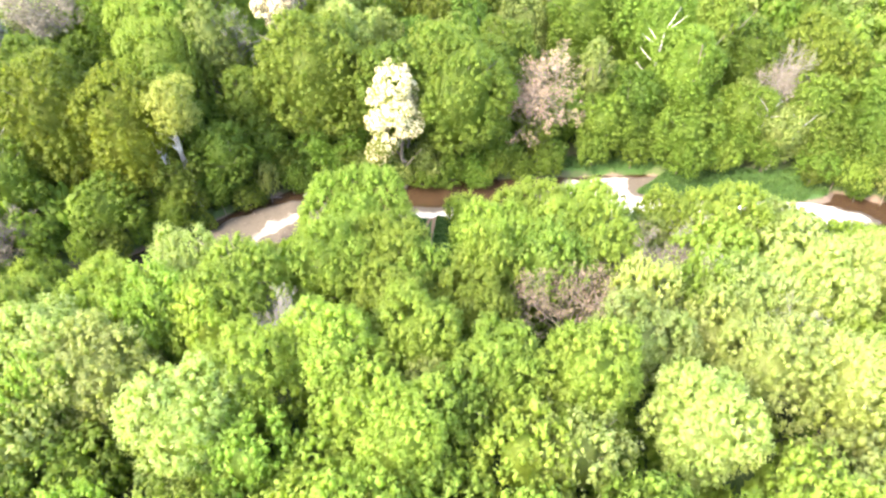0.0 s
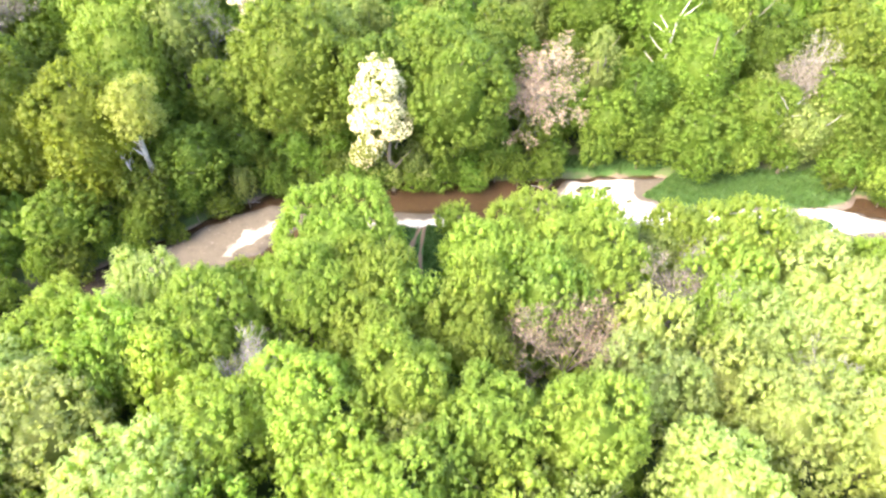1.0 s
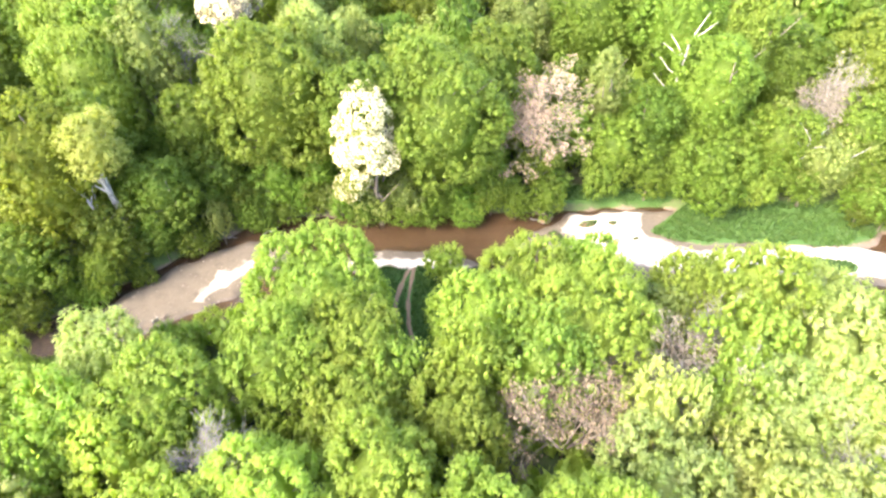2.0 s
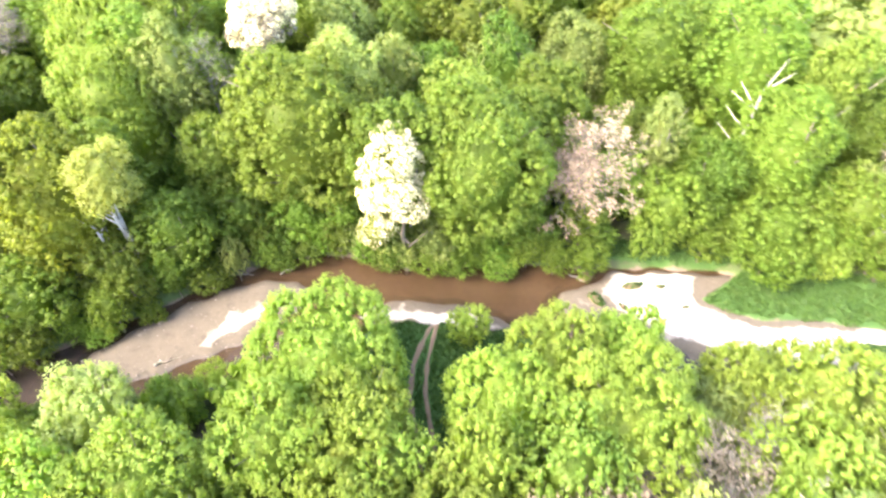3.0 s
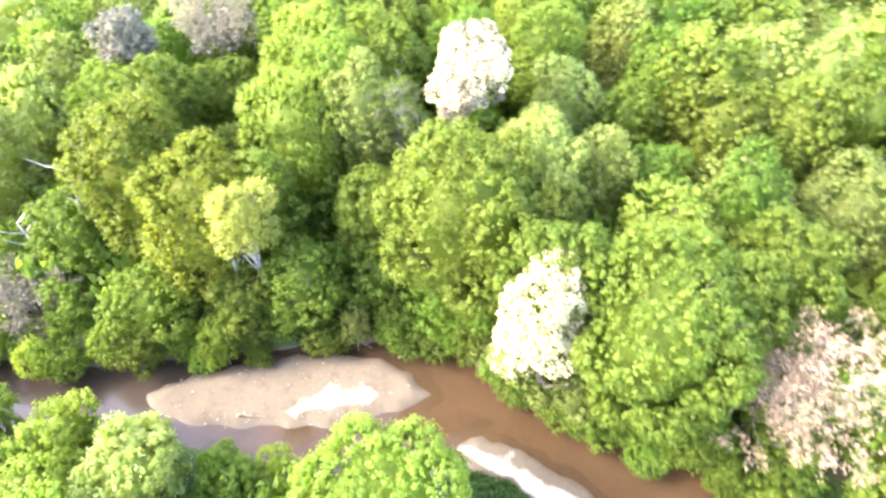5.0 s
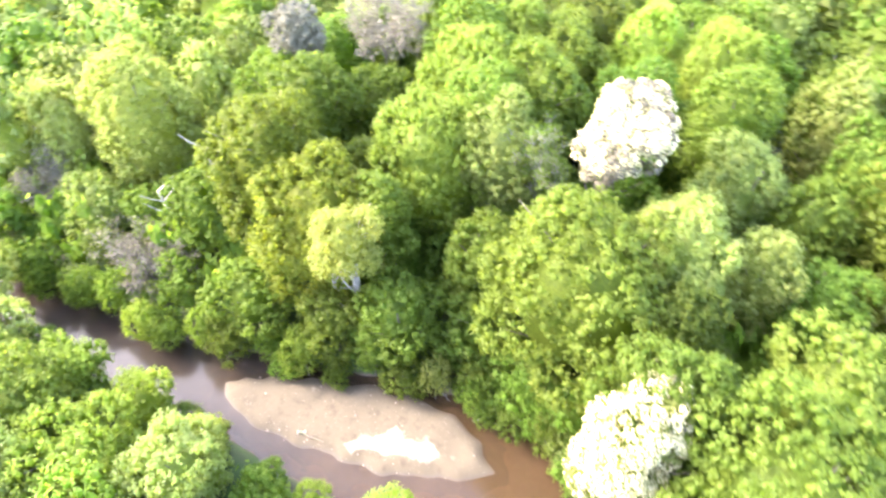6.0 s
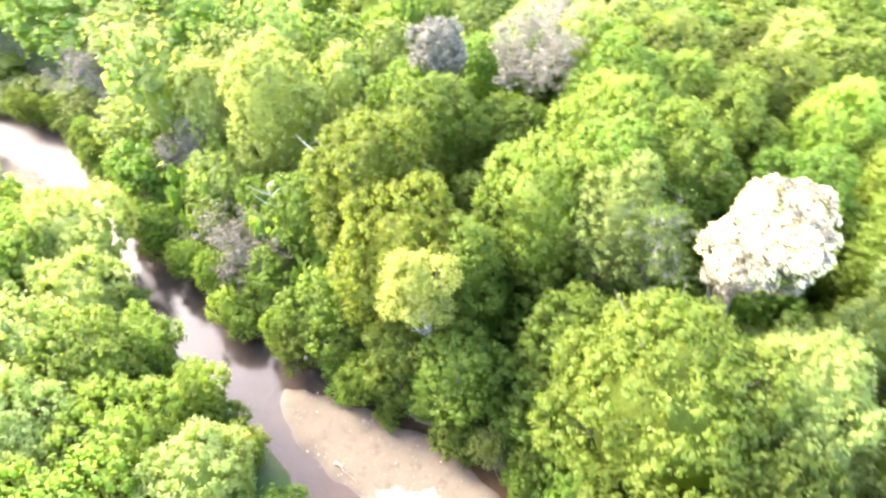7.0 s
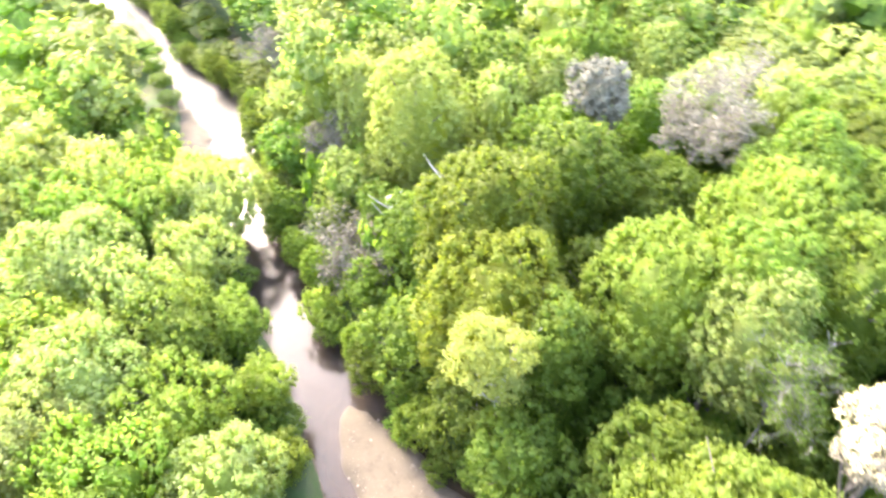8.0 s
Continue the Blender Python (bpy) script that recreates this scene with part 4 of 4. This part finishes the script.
def far_wood(spots, rng):
    """Trees past counting, joined: crowns and plain stems, each tree with its own tone."""
    forms = [crown_arrays(3000 + k, 4.0, 10.0, 1.6, 620, 1.15, 0.55, 1.1, 0.08, 0.35, 0, True, 0.5) for k in range(6)]
    high = [crown_arrays(3050 + k, 4.8, 17.0, 2.5, 900, 1.25, 0.55, 1.1, 0.08, 0.35, 0, True, 0.5) for k in range(6)]
    thin = [crown_arrays(3100 + k, 4.0, 10.0, 1.6, 420, 0.6, 0.66, 1.0, 0.10, 0.35, 0, True, 0) for k in range(6)]
    vs, qs, ts, sq, st, tones, at = [], [], [], [], [], [], 0
    zs = land(np.array([s[1] for s in spots]), np.array([s[2] for s in spots]))
    for (kind, x, y, h, r), z in zip(spots, zs):
        near, tall = math.hypot(x + 5, y - 50) < 88 and y > 8, h > 12.6
        v, q, f = ((high if tall else forms) if near else thin)[rng.randint(6)]
        br, bh = (4.8, 17.0) if near and tall else (4.0, 10.0)
        a = rng.uniform(0, 6.28)
        c, s = math.cos(a) * r / br, math.sin(a) * r / br
        w = np.column_stack([v[:, 0] * c - v[:, 1] * s + x, v[:, 0] * s + v[:, 1] * c + y, v[:, 2] * h / bh + z])
        stem, sides = tubes([((x, y, z - 0.3), (x, y, z + h * 0.4), 0.2, 0.15), ((x, y, z + h * 0.4), (x, y, z + h * 0.75), 0.15, 0.06)], 5)
        vs += [w, stem]
        ts += [q + at, f + at]
        qs.append(sides + at + len(w))
        slot = KINDS.index(kind)
        sq.append(np.full(len(sides), len(KINDS)))
        st.append(np.full(len(q) + len(f), slot))
        tones.append(np.full(len(w) + len(stem), rng.uniform()))
        at += len(w) + len(stem)
    me = fast_mesh("far_wood", np.concatenate(vs), [np.concatenate(qs), np.concatenate(ts)], [LEAF[k] for k in KINDS] + [BARK],
                   np.concatenate(sq + st), (True, False))
    at = me.attributes.new("tone", "FLOAT", "POINT")
    at.data.foreach_set("value", np.concatenate(tones).astype(np.float32))
    tagged(new("far_wood", me), "mixed spring woodland of green and pale crowns", "woodland", kind="stuff")


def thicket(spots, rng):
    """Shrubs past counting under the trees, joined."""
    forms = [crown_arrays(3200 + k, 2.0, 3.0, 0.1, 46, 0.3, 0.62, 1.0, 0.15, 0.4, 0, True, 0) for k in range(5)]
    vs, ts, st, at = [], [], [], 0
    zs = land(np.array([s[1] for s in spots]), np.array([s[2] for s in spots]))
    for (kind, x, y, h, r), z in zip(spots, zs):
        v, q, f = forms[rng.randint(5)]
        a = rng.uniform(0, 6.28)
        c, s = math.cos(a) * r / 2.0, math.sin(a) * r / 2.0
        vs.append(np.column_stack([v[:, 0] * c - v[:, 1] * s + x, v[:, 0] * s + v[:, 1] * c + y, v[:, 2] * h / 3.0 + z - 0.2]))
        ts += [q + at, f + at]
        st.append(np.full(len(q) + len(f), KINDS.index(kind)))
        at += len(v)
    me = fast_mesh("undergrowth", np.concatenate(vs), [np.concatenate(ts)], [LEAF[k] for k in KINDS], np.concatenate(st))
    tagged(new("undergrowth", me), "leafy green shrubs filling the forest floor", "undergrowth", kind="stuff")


def wild():
    rng = np.random.RandomState(5)
    taken = [(x, y, r) for _, x, y, _, r, _ in NEAR_TREES + FAR_TREES]
    taken += [(-5, 65.4, 3.2), (-20.4, 81.2, 5.2), (11.2, 37.6, 4.4), (19.2, 41, 5.0), (24.2, 46.8, 1.6), (-13.2, 33.4, 1.8), (28.6, 33.2, 2.0), (-46.4, 48.6, 3.0), (-52.2, 79.6, 4.2)]
    taken += [(11.8, 71.8, 2.6), (-20.6, 42.0, 1.0), (-16.5, 48.0, 2.0)]
    taken += [(x, y, 2.0) for x, y in ((-47, 84.5), (-42, 76), (-43.5, 90))]
    opens = [(MEADOW, -1.0), (LAWN, -1.5), (GLADE, -0.5), (MEADOW_SOUTH, -1.5)]
    wood = [(-144, -48), (-144, 118), (-110, 148), (-60, 158), (30, 150), (98, 140), (98, 105), (62, 40), (70, 0), (56, -34), (0, -44), (-60, -40), (-112, -48)]
    spots = []
    step = 5.9
    for j, y in enumerate(np.arange(-70, 195, step * 0.87)):
        for x in np.arange(-185, 130, step):
            spots.append((x + (j % 2) * step / 2 + rng.uniform(-1.7, 1.7), y + rng.uniform(-1.7, 1.7)))
    p = np.array(spots)
    edge = signed(p[:, 0], p[:, 1], CHANNEL)
    ok = (signed(p[:, 0], p[:, 1], wood) > 0) & (edge < -1.0)
    for poly, margin in opens:
        ok &= signed(p[:, 0], p[:, 1], poly) < margin
    line = np.array(NORTH_BANK)
    made, low, undergrowth = [], [], []

    def away(x, y):
        u = min(1, max(0, (-26 * x + 62 * (y - 18)) / (26 ** 2 + 62 ** 2)))
        return math.hypot(x + 26 * u, y - 18 - 62 * u)

    for (x, y), e in zip(p[ok], edge[ok]):
        north = y > np.interp(x, line[:, 0], line[:, 1])
        far = math.hypot(x + 5, y - 50)
        thin = 1.0 if far < 75 else 1.22
        if far > 75 and rng.uniform() < 0.32:
            continue
        if north:
            h, r = rng.uniform(13.5, 20.5), rng.uniform(3.6, 5.4) * thin
            kind = rng.choice(["green", "fresh", "olive", "pale", "dark", "russet"], p=[0.34, 0.34, 0.11, 0.21, 0.0, 0.0])
            if x < -58 or (x > 36 and y < 95):
                kind = rng.choice(["pale", "lime", "fresh", "bright"], p=[0.36, 0.2, 0.24, 0.2])
            if e > -5:
                h, r = rng.uniform(5, 10), rng.uniform(2.2, 3.4)
                kind = rng.choice(["fresh", "green", "pale"])
                h *= 0.6 if x < -78 else 1.0
        else:
            h, r = rng.uniform(9.5, 12.4), rng.uniform(3.1, 4.4) * thin
            kind = rng.choice(["bright", "lime", "pale", "fresh"], p=[0.6, 0.36, 0.04, 0.0] if x < 15 else [0.5, 0.44, 0.06, 0.0])
            if e > -7 and (-45 < x < 48 or x < -62):
                h, r = rng.uniform(3.2, 5.2), rng.uniform(2.0, 2.8)
        if any((x - a) ** 2 + (y - b) ** 2 < ((0.70 if north else 0.47) * (r + q)) ** 2 for a, b, q in taken):
            continue
        made.append((away(x, y), str(kind), x, y, h, r, bool(north)))
    # low growth that leans over the water all along the north bank, and some on the south
    for bank, sgn, gap in ((NORTH_BANK, 1, 2.0), (SOUTH_BANK, -1, 4.0)):
        for (ax, ay), (bx, by) in zip(bank, bank[1:]):
            n = int(math.hypot(bx - ax, by - ay) / gap)
            for k in range(n):
                u = (k + rng.uniform(0.1, 0.9)) / n
                x, y = ax + (bx - ax) * u, ay + (by - ay) * u + (rng.uniform(-1.5, 0.5) if sgn > 0 else -rng.uniform(1.2, 3.0))
                if not -120 < x < 75 or (sgn < 0 and -11 < x < 13) or (sgn > 0 and 14 < x < 46):
                    continue
                r = rng.uniform(1.8, 2.9)
                low.append((away(x, y), str(rng.choice(["fresh", "green", "pale", "bright"], p=[0.5, 0.3, 0.1, 0.1])), x, y, rng.uniform(3.0, 7.0) if sgn > 0 else rng.uniform(2.0, 3.8), r * 0.8, sgn > 0))
    made.sort(), low.sort()
    # undergrowth that closes the floor between the stems
    brush = []
    for x, y in np.stack(np.meshgrid(np.arange(-75, 60, 2.9), np.arange(-8, 108, 2.9)), axis=-1).reshape(-1, 2) + rng.uniform(-1.2, 1.2, (47 * 40, 2)):
        brush.append((x, y))
    q = np.array(brush)
    free = signed(q[:, 0], q[:, 1], CHANNEL) < -2.2
    for poly, margin in opens:
        free &= signed(q[:, 0], q[:, 1], poly) < -2.0
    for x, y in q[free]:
        # mostly the lighter leaf colour, put here to lift the shade under the crowns
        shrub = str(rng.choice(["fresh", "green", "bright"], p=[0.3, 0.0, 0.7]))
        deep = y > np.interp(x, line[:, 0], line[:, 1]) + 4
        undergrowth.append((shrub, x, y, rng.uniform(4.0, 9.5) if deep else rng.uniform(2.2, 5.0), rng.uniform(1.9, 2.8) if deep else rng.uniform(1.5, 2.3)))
    for far, kind, x, y, h, r, north in made[:250]:
        plant(kind, x, y, h, r, rng, GROUP[north])
    for far, kind, x, y, h, r, north in low[:150]:
        plant(kind, x, y, h, r, rng, "bushes along the creek", "bush")
    far_wood([m[1:6] for m in made[250:] + low[150:]], rng)
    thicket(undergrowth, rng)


wild()

# ---- grass, stones and driftwood ----
def grass_material():
    m, nt, out = material("grass_blades")
    geo = nt.nodes.new("ShaderNodeNewGeometry")
    col = mix_colour(nt, geo.outputs["Random Per Island"], (0.024, 0.064, 0.007), (0.052, 0.112, 0.014))
    tuft = ramp(nt, noise_tex(nt, 0.9, 3.0, geo.outputs["Position"]), [(0.5, 0.0), (0.72, 0.6)])
    col = mix_colour(nt, tuft, col, (0.075, 0.12, 0.022))
    bsdf = node(nt, "ShaderNodeBsdfPrincipled", {"Base Color": col, "Roughness": 0.6})
    tr = node(nt, "ShaderNodeBsdfTranslucent", {"Color": col})
    mx = node(nt, "ShaderNodeMixShader", {0: 0.3, 1: bsdf.outputs[0], 2: tr.outputs[0]})
    nt.links.new(mx.outputs[0], out.inputs[0])
    return m


GRASS = grass_material()


def blades(rng, x, y, z, tall):
    n = len(x)
    a = rng.uniform(0, 6.28, n)
    w = rng.uniform(0.04, 0.09, n)
    side = np.column_stack([np.cos(a) * w, np.sin(a) * w, np.zeros(n)])
    foot = np.column_stack([x, y, z - 0.03])
    lean = np.column_stack([rng.normal(0, 0.13, n), rng.normal(0, 0.13, n), rng.uniform(0.5, 1.0, n) * tall])
    return np.stack([foot - side, foot + side, foot + lean], axis=1).reshape(-1, 3), np.arange(3 * n).reshape(-1, 3)


def make_grass():
    rng = np.random.RandomState(71)
    vs, fs, at = [], [], 0
    for poly, per, tall in ((LAWN, 95, 0.42), (MEADOW, 80, 0.40), (MEADOW_SOUTH, 80, 0.40), (GLADE, 60, 0.45)):
        p = np.array(poly)
        lo, hi = p.min(axis=0) - 0.6, p.max(axis=0) + 0.6
        n = int((hi - lo).prod() * per)
        x, y = rng.uniform(lo[0], hi[0], n), rng.uniform(lo[1], hi[1], n)
        d = signed(x, y, poly) + 0.5 * ripple(x, y, 1.4, 9)
        keep = d > 0.1
        if poly is LAWN:
            for line in TRACK_LINES:
                for (ax, ay), (bx, by) in zip(line, line[1:]):
                    u = np.clip(((x - ax) * (bx - ax) + (y - ay) * (by - ay)) / ((bx - ax) ** 2 + (by - ay) ** 2), 0, 1)
                    keep &= np.hypot(x - ax - u * (bx - ax), y - ay - u * (by - ay)) > 0.30
        x, y = x[keep], y[keep]
        v, f = blades(rng, x, y, land(x, y), tall)
        vs.append(v), fs.append(f + at)
        at += len(v)
    tagged(new("grass", fast_mesh("grass", np.concatenate(vs), [np.concatenate(fs)], [GRASS])), "dark green meadow grass on the creek banks", "grass", kind="stuff")


make_grass()


def islet(x, y, long, wide, turn, seed):
    """A low muddy hummock with rank grass, standing in the sand."""
    rng = np.random.RandomState(seed)
    top = tagged(new("grass_hummock"), "low dark hummock of mud and grass on sand", "hummock", "hummocks on the sandbar")
    top.location = (x, y, 0.30)
    top.rotation_euler = (0, 0, turn)
    rings, n = [], 14
    for k, (f, z) in enumerate(((1.0, -0.25), (0.92, 0.05), (0.75, 0.24), (0.4, 0.34), (0.02, 0.36))):
        a = np.arange(n) * 2 * np.pi / n
        q = f * (1 + 0.16 * np.sin(3 * a + seed) + 0.08 * np.sin(5 * a))
        rings.append(np.column_stack([np.cos(a) * long * q, np.sin(a) * wide * q, np.full(n, z)]))
    v = np.concatenate(rings)
    quads = np.array([[r * n + k, r * n + (k + 1) % n, (r + 1) * n + (k + 1) % n, (r + 1) * n + k] for r in range(4) for k in range(n)])
    part("mound", fast_mesh("mound", v, [quads], [MUD_TRACK], smooth=True), top)
    m = int(260 * long * wide)
    u, s = np.sqrt(rng.uniform(0, 0.75, m)), rng.uniform(0, 6.28, m)
    bv, bf = blades(rng, u * np.cos(s) * long, u * np.sin(s) * wide, np.full(m, 0.25), 0.5)
    tagged(part("grass_top", fast_mesh("grass_top", bv, [bf], [GRASS]), top), kind="stuff")


for k, (x, y, long, wide, turn) in enumerate(((14.1, 63.3, 1.25, 0.62, -0.9), (16.7, 62.5, 0.65, 0.3, -0.7), (19.4, 62.7, 0.75, 0.3, -0.6), (22.6, 63.1, 0.45, 0.25, 0.2),
                                              (17.8, 65.4, 1.3, 0.5, 0.3), (20.6, 65.6, 0.6, 0.3, 0.1), (13.4, 66.6, 0.9, 0.5, 0.5))):
    islet(x, y, long, wide, turn, 20 + k)


def stone_mesh(seed, mat):
    rng = np.random.RandomState(seed)
    a = np.arange(7) * 2 * np.pi / 7
    rings = []
    for f, z in ((0.7, -0.3), (1.0, 0.0), (0.85, 0.35), (0.4, 0.55), (0.02, 0.58)):
        q = f * rng.uniform(0.82, 1.15, 7)
        rings.append(np.column_stack([np.cos(a) * q, np.sin(a) * q * 0.75, np.full(7, z)]))
    quads = np.array([[r * 7 + k, r * 7 + (k + 1) % 7, (r + 1) * 7 + (k + 1) % 7, (r + 1) * 7 + k] for r in range(4) for k in range(7)])
    return fast_mesh("stone", np.concatenate(rings), [quads], [mat], smooth=True)


def stone_material():
    m, nt, out = material("creek_stone")
    p = place_of(nt)
    info = nt.nodes.new("ShaderNodeObjectInfo")
    n1 = noise_tex(nt, 12.0, 4.0, p)
    col = mix_colour(nt, n1, (0.07, 0.056, 0.044), (0.15, 0.125, 0.10))
    col = mix_colour(nt, ramp(nt, info.outputs["Random"], [(0.55, 0.0), (1.0, 0.8)]), col, (0.30, 0.265, 0.22))
    bump = node(nt, "ShaderNodeBump", {"Height": n1, "Strength": 0.5, "Distance": 0.02})
    bsdf = node(nt, "ShaderNodeBsdfPrincipled", {"Base Color": col, "Roughness": 0.8, "Normal": bump.outputs[0]})
    nt.links.new(bsdf.outputs[0], out.inputs[0])
    return m


STONE = stone_material()


def make_stones():
    """Loose stones on the west bar and along its waterline."""
    rng = np.random.RandomState(91)
    forms = [stone_mesh(60 + k, STONE) for k in range(6)]
    made = 0
    while made < 150:
        x, y = rng.uniform(-34, -14), rng.uniform(48.5, 62)
        d = float(signed(np.array([x]), np.array([y]), BAR_WEST)[0])
        if d < 0.2 or (d > 1.6 and rng.uniform() < 0.55):
            continue
        ob = tagged(new("stone", forms[rng.randint(6)]), "small water-worn stone on damp sand", "stone", "stones on the sandbar")
        s = rng.uniform(0.035, 0.08) if rng.uniform() < 0.88 else rng.uniform(0.09, 0.16)
        ob.location = (x, y, -0.55 + 0.97 * float(ease(np.array(d), -1.3, 1.6)) + 0.02)
        ob.scale = (s, s, s * 0.7)
        ob.rotation_euler = (0, 0, rng.uniform(0, 6.28))
        made += 1


make_stones()


def drift_log(x, y, z, long, thick, turn, pitch, mat, label, forks=1):
    top = tagged(new("driftwood"), label, "driftwood", "driftwood along the creek")
    top.location, top.rotation_euler = (x, y, z), (0, pitch, turn)
    rng = np.random.RandomState(int(abs(x * 7 + y)))
    pts = [np.array([-long / 2 + long * k / 5, rng.normal(0, 0.05) * long, rng.normal(0, 0.02) * long]) for k in range(6)]
    segs = [(pts[k], pts[k + 1], thick * (1 - k * 0.13), thick * (1 - (k + 1) * 0.13)) for k in range(5)]
    v, f = tubes(segs, 7)
    part("log", fast_mesh("log", v, [f], [mat], smooth=True), top)
    for k in range(forks):
        b = pts[2 + k]
        e = b + np.array([long * 0.22, long * 0.16 * (-1) ** k, 0.12])
        v, f = tubes([(b, e, thick * 0.5, thick * 0.2)], 6)
        part("branch", fast_mesh("branch", v, [f], [mat], smooth=True), top)


drift_log(-24.5, 52.4, 0.42, 2.2, 0.13, 0.55, 0.04, BARK, "dark waterlogged log lying on the sandbar", 1)
drift_log(-25.4, 52.0, 0.40, 0.7, 0.20, 0.9, -0.1, BARK_PALE, "short bleached chunk of driftwood", 0)
drift_log(-17.0, 64.6, 0.12, 2.0, 0.09, 0.7, 0.1, BARK_PALE, "pale fallen branch at the water's edge", 1)
drift_log(-21.0, 63.4, 0.2, 1.4, 0.06, 0.2, 0.05, BARK_GREY, "thin grey branch stranded in shallow water", 1)
drift_log(12.5, 66.2, 0.25, 1.8, 0.08, -0.4, 0.05, BARK_GREY, "grey drift branch at the pool's edge", 1)
